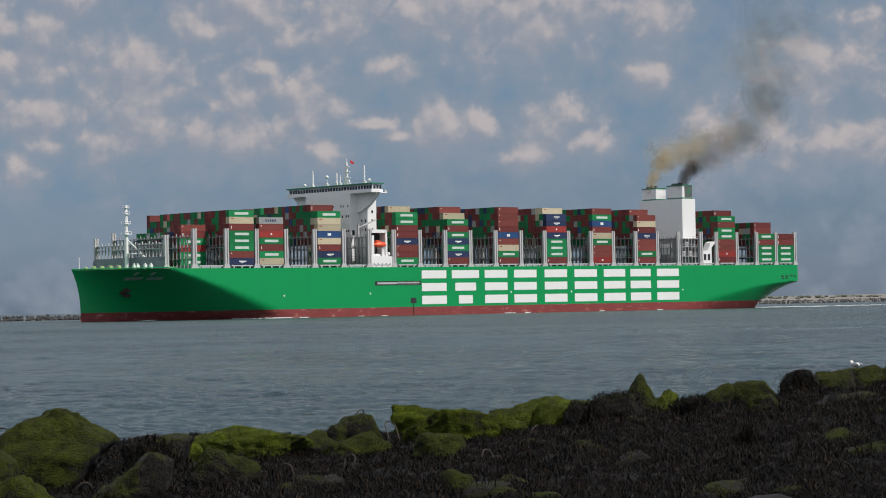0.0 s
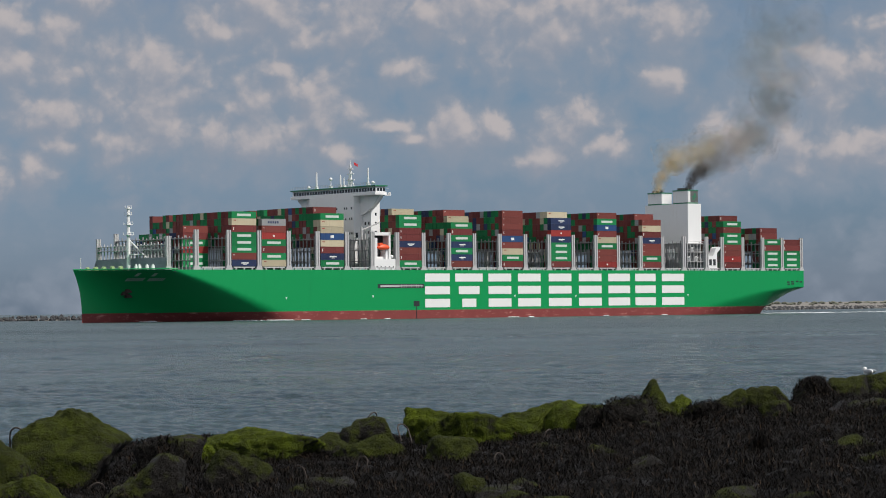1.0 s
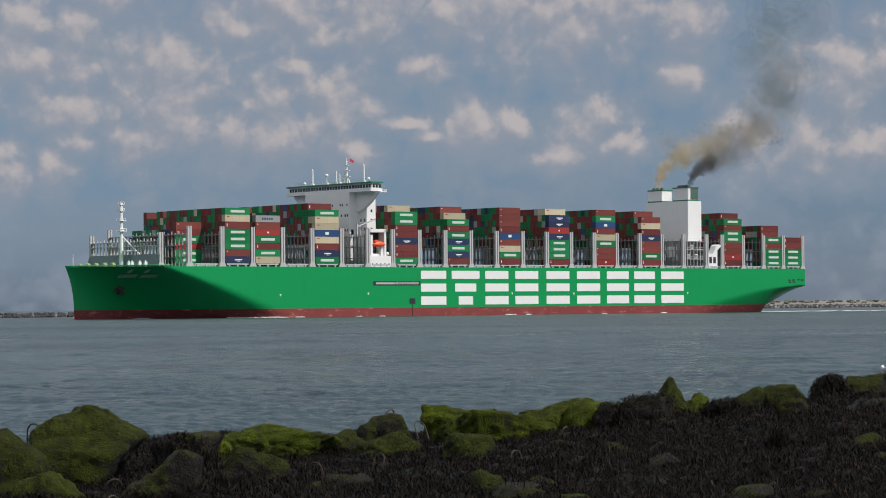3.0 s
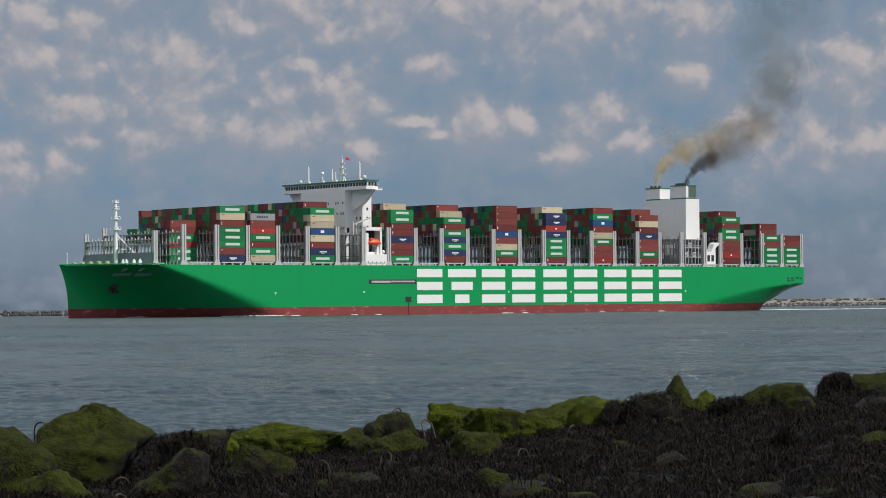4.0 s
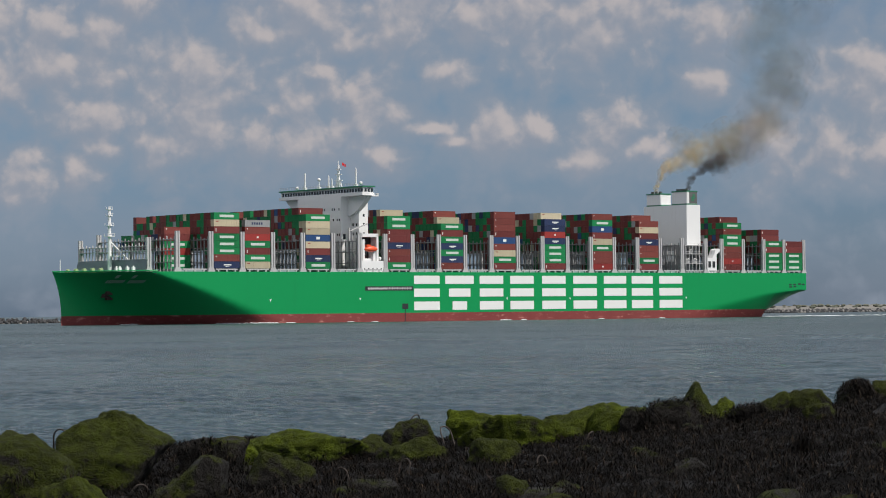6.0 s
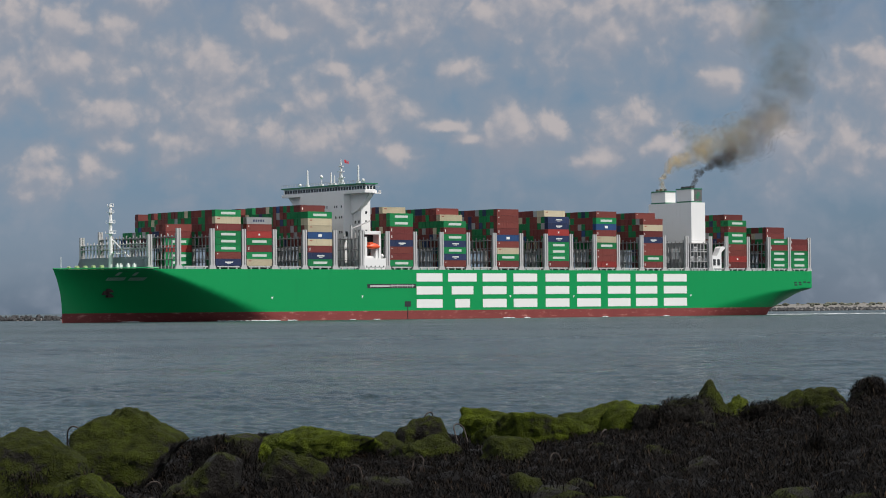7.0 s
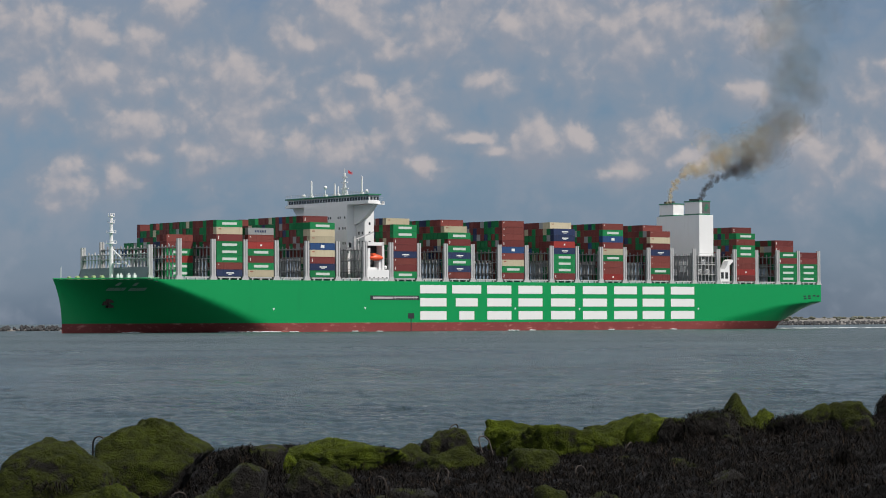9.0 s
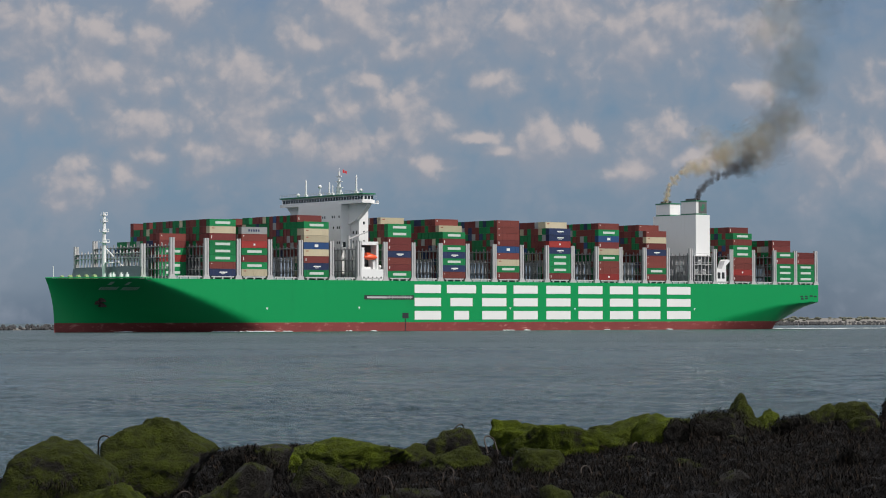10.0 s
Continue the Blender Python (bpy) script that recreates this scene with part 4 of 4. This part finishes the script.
def put_container(colour, s, y, z, marked=True):
    ob = new("shipping_container", BOX_MESH[colour])
    tagged(ob, SPOKEN[colour] + " steel shipping container stacked on the ship's deck", "container", "containers on deck")
    if marked:
        for mesh in LOGO[colour]:
            child = new("marking", mesh)
            child.parent = ob
    aboard(ob, pose(s, y, z))


G, W, N, C, R, B, U, Y = "green", "maroon", "brown", "cream", "red", "navy", "blue", "grey"
# Bays: the post before it, colours of the near column from the deck up, then the heights of the rows inboard.
BAYS = (
    (1, 5, (G, G, R, G, W, N), (6, 6, 5, 5)),
    (2, 0, (B, N, G, G, G, W, C, G), (8, 8, 8, 8, 8)),
    (3, 0, (C, G, W, G, R, N, Y), (7, 7, 7)),
    (5, 0, (G, B, W, C, U, C, C, G), (8, 9, 9, 9, 9)),
    (8, 0, (G, W, N, B, W, W, G, G), (8, 9, 9, 9)),
    (10, 0, (N, B, G, B, G, W, G), (8, 9, 9, 9)),
    (12, 0, (W, G, C, N, U, W, N, N, N), (9, 9, 9)),
    (14, 0, (W, G, G, G, B, R, B, B), (9, 9, 9)),
    (16, 0, (R, N, N, G, C, W, U, G, N), (9, 9, 9)),
    (18, 0, (W, G, N, N, B, W, C, N), (8, 9, 9)),
    (22, 0, (W, R, N, N, G, G, N, G), (9, 9, 9)),
    (24, 0, (G, G, G, W, G), (7, 7, 7)),
    (25, 0, (G, G, G, W, W), (5, 5, 5)),
)

# colours of single boxes near the top: (post, row, tiers below the top)
TOPS = {(5, 2, 0): W, (5, 3, 0): W, (8, 2, 0): C, (8, 3, 0): B, (10, 1, 0): C, (10, 2, 0): N, (14, 1, 0): C, (18, 2, 0): N, (18, 3, 0): W, (22, 1, 0): W, (24, 1, 0): W, (24, 1, 1): W}


def build_containers():
    rng = random.Random(21)
    mixed = [G] * 9 + [W] * 7 + [N] * 5 + [C, Y, Y, U, B]
    rest = {name: bmesh.new() for name in BOX}
    for post, first, column, heights in BAYS:
        a, b = POSTS[post - 1], POSTS[post]
        s = (a + b) / 2 - CL / 2
        for tier, colour in enumerate(column):
            put_container(colour, s, 0.35 + first * ROW, FLOOR + tier * TIER, True)
        rows = 24 if first == 0 else 19
        for row in range(first + 1, rows):
            top = heights[min(row - first - 1, len(heights) - 1)]
            if row > 14 and rng.random() < 0.25:
                top -= 1
            for tier in range(top):
                colour = TOPS.get((post, row, top - 1 - tier), rng.choice(mixed))
                high = tier >= top - 2 and row - first <= 7
                if high:
                    put_container(colour, s, 0.35 + row * ROW, FLOOR + tier * TIER, row - first <= 2)
                elif tier >= 3 or row - first <= 2:
                    container_bmesh(rest[colour], s, 0.35 + row * ROW, FLOOR + tier * TIER)
    for colour, bm in rest.items():
        if not bm.verts:
            bm.free()
            continue
        ob = part("stacked_containers", bm, BOX[colour])
        tagged(ob, "rows of " + SPOKEN[colour] + " containers stacked behind the outer ones", "containers", kind="stuff")
        aboard(ob)


build_containers()

# ---- smoke ----


def smoke_material(name, colour, alpha, grain):
    mat = bpy.data.materials.new(name)
    mat.use_nodes = True
    k = Nodes(mat.node_tree)
    k.n.remove(k.n["Principled BSDF"])
    at = k.add("ShaderNodeTexCoord").outputs["Object"]
    ragged = k.smooth(k.noise(at, grain, 2.0, 0.5), 0.26, 0.74)
    soft = k.add("ShaderNodeBsdfDiffuse")
    soft.inputs[0].default_value = (*colour, 1)
    thin = k.add("ShaderNodeBsdfTranslucent")
    thin.inputs[0].default_value = (*colour, 1)
    both = k.add("ShaderNodeMixShader")
    both.inputs[0].default_value = 0.5
    k.link(soft.outputs[0], both.inputs[1])
    k.link(thin.outputs[0], both.inputs[2])
    clear = k.add("ShaderNodeBsdfTransparent")
    out = k.add("ShaderNodeMixShader")
    k.link(k.math("MULTIPLY", ragged, alpha), out.inputs[0])
    k.link(clear.outputs[0], out.inputs[1])
    k.link(both.outputs[0], out.inputs[2])
    k.link(out.outputs[0], k.n["Material Output"].inputs[0])
    return mat


# age in seconds, sideways and height in the ship's frame, spread
YELLOW_WAY = ((0, 28.0, 57.4, 0.9), (1.5, 27.6, 62, 1.2), (4, 24.5, 68.5, 2.1), (7, 18.5, 73.5, 3.4), (12, 4, 78, 5.4), (18, -14, 84, 6.8), (26, -36, 93, 7.5), (36, -52, 109, 9.0), (50, -54, 139, 12), (70, -56, 175, 15))
DARK_WAY = ((0, 7.5, 57.8, 0.8), (1.5, 6.3, 62.5, 1.1), (4, 1.5, 67.5, 1.8), (7, -6, 71.5, 2.8), (12, -19, 76, 4.5), (18, -35, 83, 6.0), (26, -49, 97, 7.5), (36, -57, 115, 9.5), (50, -57, 143, 12), (70, -58, 180, 15))
PUFFS = []


def along(way, age):
    ages = [w[0] for w in way]
    return [float(np.interp(age, ages, [w[i] for w in way])) for i in (1, 2, 3)]


def build_smoke(way, colours, label, count, seed, young):
    plume = tagged(new("smoke_plume"), label, "smoke")
    aboard(plume, pose(326, 0, 0))
    rng = random.Random(seed)
    shapes = []
    for i in range(6):
        bm = bmesh.new()
        off = Vector((rng.uniform(0, 40), rng.uniform(0, 40), rng.uniform(0, 40)))
        for radius, fine in ((1.0, 3), (0.74, 2), (0.46, 2)):      # shells, thin at the rim and dense within
            made = bmesh.ops.create_icosphere(bm, subdivisions=fine, radius=1.0)["verts"]
            for v in made:
                v.co *= radius * (1 + 0.42 * noise.noise(v.co * 1.3 + off) + 0.22 * noise.noise(v.co * 3.1 + off))
        shapes.append(bm)
    for i in range(count):
        middle = -5 + 62 * ((i + rng.random()) / count) ** young       # age at half time
        if middle > 22 and i % 2:
            continue
        _, _, spread = along(way, max(0.0, middle))
        size = max(1.25, spread * rng.uniform(0.75, 1.25))
        mat = colours[min(len(colours) - 1, int(len(colours) * max(0, middle) / 50 + rng.uniform(-0.4, 0.4)))] if middle > 0 else colours[0]
        bm = shapes[i % 6].copy()
        bmesh.ops.scale(bm, vec=(size, size, size), verts=bm.verts[:])
        puff = part("smoke_puff", bm, mat, plume, "", True)
        away = Vector((rng.gauss(0, 0.55), rng.gauss(0, 0.65), rng.gauss(0, 0.65))) * (0.6 if middle < 9 else 1.0)
        spin = [rng.uniform(0, 360) for _ in range(3)]
        turn = [rng.uniform(-3, 3) for _ in range(3)]
        rows = []
        for t in (0, 2, 4, 6, 8, 10):
            y, z, wide = along(way, middle - 5 + t)
            at = away * wide
            drift = way[0][1] - y             # the plume trails aft of the funnel
            rows.append((t, pose(at.x + 0.95 * drift, way[0][1] - 0.08 * drift + at.y, z + at.z, *[a + b * t for a, b in zip(spin, turn)])))
        PUFFS.append((puff, rows))
    for bm in shapes:
        bm.free()


GRAIN = (0.45, 0.3, 0.2, 0.14, 0.1)
YELLOWS = [smoke_material("yellow_brown_smoke_" + str(i), c, a, GRAIN[i]) for i, (c, a) in enumerate((
    ((0.66, 0.54, 0.33), 0.13), ((0.56, 0.47, 0.31), 0.085), ((0.46, 0.41, 0.30), 0.050), ((0.34, 0.33, 0.25), 0.034), ((0.28, 0.31, 0.25), 0.022)))]
DARKS = [smoke_material("dark_smoke_" + str(i), c, a, GRAIN[i]) for i, (c, a) in enumerate((
    ((0.10, 0.085, 0.075), 0.15), ((0.20, 0.17, 0.14), 0.046), ((0.22, 0.20, 0.16), 0.040), ((0.18, 0.19, 0.16), 0.048), ((0.20, 0.22, 0.19), 0.030)))]
build_smoke(YELLOW_WAY, YELLOWS, "thin yellowish-brown exhaust smoke drifting from the funnel", 124, 3, 2.1)
build_smoke(DARK_WAY, DARKS, "dark grey exhaust smoke rising from the funnel", 134, 4, 2.1)

# ---- far shore ----


def build_far_shore():
    rng = random.Random(8)
    stone = material("far_breakwater_stone", (0.04, 0.04, 0.042), 0.9, vary=0.4, grain=0.3)
    pale = material("pale_breakwater_stone", (0.22, 0.21, 0.20), 0.9, vary=0.2, grain=0.3)
    sand = material("pale_dune_sand", (0.16, 0.15, 0.135), 0.95, vary=0.15, grain=0.05)
    scrub = material("dune_scrub", (0.10, 0.105, 0.08), 0.95, vary=0.3, grain=0.4)
    a, b = Vector((-330, 1090, 0)), Vector((620, 2520, 0))
    axis = (b - a).normalized()
    side = Vector((-axis.y, axis.x, 0))
    bm, light = bmesh.new(), bmesh.new()
    for i in range(3600):
        u = rng.random()
        d = rng.uniform(0, 7)
        c = a + (b - a) * u + side * d
        r = rng.uniform(0.5, 1.1) * (1 + 0.6 * u)
        m = Matrix.Translation(c + Vector((0, 0, 0.2 + d * 0.28))) @ Euler([rng.uniform(0, 6) for _ in range(3)]).to_matrix().to_4x4() @ Matrix.Diagonal((r * rng.uniform(0.8, 1.5), r, r * 0.8, 1))
        bmesh.ops.create_icosphere(light if u > 0.62 and rng.random() < 0.25 else bm, subdivisions=1, radius=1.0, matrix=m)
    tagged(part("breakwater_stones", bm, stone), "low dark stone breakwater across the water", "breakwater", kind="stuff")
    tagged(part("pale_stones", light, pale), "pale stones along the far breakwater", "breakwater", kind="stuff")
    # core of the dam and the sandy rise behind it
    bm = bmesh.new()
    n = 120
    rows = []
    for i in range(n + 1):
        u = -0.3 + 1.6 * i / n
        c = a + (b - a) * u
        rise = 4.5 * max(0.0, min(1.0, (u - 0.55) / 0.2)) * (0.8 + 0.5 * noise.noise((u * 40, 0, 0)))
        core = 1.0 if u > 0.5 else 0.35
        prof = ((0, -1), (3, 1.4 * core), (9, 2.0 * core), (16, 1.6 * core + rise * 0.5), (45, 2.0 * core + rise), (160, 2.0 * core + rise * 0.8), (200, -1))
        rows.append([bm.verts.new(c + side * d + Vector((0, 0, z))) for d, z in prof])
    for r0, r1 in zip(rows, rows[1:]):
        for j in range(len(r0) - 1):
            bm.faces.new((r0[j], r1[j], r1[j + 1], r0[j + 1]))
    bmesh.ops.recalc_face_normals(bm, faces=bm.faces[:])
    tagged(part("far_shore", bm, sand, None, "", True), "low sandy dunes behind the far breakwater", "shore", kind="structure")
    bm = bmesh.new()
    for i in range(420):
        u = rng.uniform(0.5, 1.2)
        c = a + (b - a) * u + side * rng.uniform(25, 70)
        r = rng.uniform(0.6, 1.7)
        m = Matrix.Translation(c + Vector((0, 0, 5.2 + rng.uniform(-1.2, 0.8)))) @ Matrix.Diagonal((r * 2.2, r * 2, r, 1))
        bmesh.ops.create_icosphere(bm, subdivisions=1, radius=1.0, matrix=m)
    tagged(part("dune_scrub", bm, scrub), "dark scrub on the far dunes", "bushes", kind="stuff")


build_far_shore()

# ---- small things on the rocks ----
LOOPS = ((-1.01, 55.03, 2.18, 0.3), (-0.35, 52.88, 2.02, 0.27), (-7.30, 45.6, 2.42, 0.28), (5.32, 56.74, 2.23, 0.36), (6.93, 54.18, 2.02, 0.3),
         (7.73, 53.41, 1.96, 0.32), (7.32, 48.66, 1.69, 0.29), (8.43, 47.16, 1.61, 0.29), (1.53, 48.09, 1.72, 0.26), (-2.19, 45.24, 1.69, 0.27),
         (-1.05, 47.23, 1.73, 0.24), (2.54, 40.12, 1.48, 0.12), (3.3, 43.66, 1.54, 0.12))
LOOPS_B = ((-5.34, 41.71, 1.67, 0.29), (-4.94, 38.49, 1.63, 0.35),
           (4.33, 39.64, 1.45, 0.29), (6.75, 41.51, 1.45, 0.12), (10.74, 61.48, 2.65, 0.29), (11.25, 60.84, 2.59, 0.3), (10.27, 58.05, 2.32, 0.21),
           (8.1, 58.83, 2.39, 0.21), (4.47, 52.7, 1.94, 0.15), (2.71, 52.05, 1.91, 0.14), (-0.73, 40.2, 1.54, 0.24), (2.1, 38.95, 1.46, 0.22))


def build_loops():
    rng = random.Random(2)
    for x, y, top, wide in LOOPS + LOOPS_B:
        w = max(0.22, wide) / 2
        lean, turn = rng.uniform(-0.7, 0.5), rng.uniform(-0.9, 0.9) if wide > 0.2 else rng.uniform(1.0, 1.4)
        pts = []
        for i in range(15):
            a = math.pi * i / 14
            pts.append(Vector((w * math.cos(a), 0, -0.1 + w * 1.1 * math.sin(a))))
        pts = [Vector((w, 0, -0.4))] + pts + [Vector((-w, 0, -0.4))]
        spin = Euler((lean, rng.uniform(-0.25, 0.25), turn)).to_matrix()
        bm = bmesh.new()
        for p, q in zip(pts, pts[1:]):
            add_tube(bm, spin @ p, spin @ q, 0.015, sides=6)
        loop = part("lifting_loop", bm, IRON)
        loop.location = (x, y, top - w * 1.0 - (0.06 if y < 52 else 0))
        tagged(loop, "bent rusty iron lifting loop set in a rock", "iron loop", "iron loops in the rocks")


def build_gull():
    white = material("white_feathers", (0.78, 0.78, 0.77), 0.9, vary=0.05, grain=20)
    wing = material("grey_feathers", (0.36, 0.38, 0.40), 0.9, vary=0.08, grain=20)
    bill = material("yellow_bill", (0.6, 0.4, 0.05), 0.5)
    gull = tagged(new("gull"), "white gull with grey wings sitting on the rocks", "bird")
    bm = bmesh.new()
    bmesh.ops.create_uvsphere(bm, u_segments=16, v_segments=10, radius=1.0)
    for v in bm.verts:
        v.co = Vector((v.co.x * 0.21 * (1 - 0.15 * v.co.x), v.co.y * 0.085, v.co.z * 0.085 + 0.02 * v.co.x))
    part("body", bm, white, gull, "", True)
    bm = bmesh.new()
    bmesh.ops.create_uvsphere(bm, u_segments=12, v_segments=8, radius=0.055, matrix=Matrix.Translation((-0.2, 0, 0.10)))
    add_tube(bm, (-0.16, 0, 0.0), (-0.2, 0, 0.09), 0.05, 0.04)
    part("head", bm, white, gull, "", True)
    bm = bmesh.new()
    add_tube(bm, (-0.245, 0, 0.10), (-0.30, 0, 0.09), 0.014, 0.006, 6)
    part("bill", bm, bill, gull)
    for y in (-0.075, 0.075):
        bm = bmesh.new()
        bmesh.ops.create_uvsphere(bm, u_segments=12, v_segments=8, radius=1.0, matrix=Matrix.Translation((0.05, y, 0.03)) @ Matrix.Diagonal((0.22, 0.025, 0.06, 1)))
        part("wing", bm, wing, gull, "", True)
        bm = bmesh.new()
        add_tube(bm, (0.0, y * 0.4, -0.06), (0.0, y * 0.4, -0.18), 0.008, sides=5)
        part("leg", bm, bill, gull)
    gull.location, gull.rotation_euler = (10.65, 59.1, 2.74), (0, 0, radians(-65))
    gull.scale = (0.8, 0.8, 0.8)


def build_foam():
    """Broken white water along the side and in the wake, sailing with the hull."""
    rng = random.Random(9)
    foam = material("white_foam", (0.62, 0.66, 0.66), 0.9, vary=0.2, grain=2)
    streaks = [(62, 71), (72, 78), (79, 86), (90, 94), (121, 124), (134, 136), (204, 210), (216, 219), (28, 34), (262, 265), (300, 303)]
    for a, b in streaks:
        bm = bmesh.new()
        for i in range(int((b - a) * 5)):
            s = rng.uniform(a, b)
            y = HALF - half_breadth(s, 0.0) - rng.uniform(0.1, 0.9)
            m = Matrix.Translation((s, y, rng.uniform(0.02, 0.22))) @ Matrix.Diagonal((rng.uniform(0.3, 0.9), 0.3, rng.uniform(0.12, 0.3), 1))
            bmesh.ops.create_icosphere(bm, subdivisions=1, radius=1.0, matrix=m)
        ob = tagged(part("bow_foam", bm, foam), "thin white foam along the ship's waterline", "foam", kind="stuff")
        aboard(ob)
    bm = bmesh.new()
    for i in range(500):
        s = 372 + rng.expovariate(1 / 60)
        y = HALF + rng.gauss(0, 10 + (s - 372) * 0.05)
        m = Matrix.Translation((s, y, 0.05)) @ Matrix.Diagonal((rng.uniform(0.5, 2.5), rng.uniform(0.3, 1.0), 0.10, 1))
        bmesh.ops.create_icosphere(bm, subdivisions=1, radius=1.0, matrix=m)
    aboard(tagged(part("wake_foam", bm, foam), "pale churned wake behind the stern", "foam", kind="stuff"))


build_loops()
build_gull()
build_foam()


def motions():
    for ob, m in ABOARD:
        walk(ob, [(0, ship_pose(0) @ m), (SECONDS, ship_pose(SECONDS) @ m)])
    for puff, rows in PUFFS:
        walk(puff, rows)
    walk(water, [(0, pose(0, 0, 0)), (SECONDS, pose(2.0, -3.0, 0))])


motions()
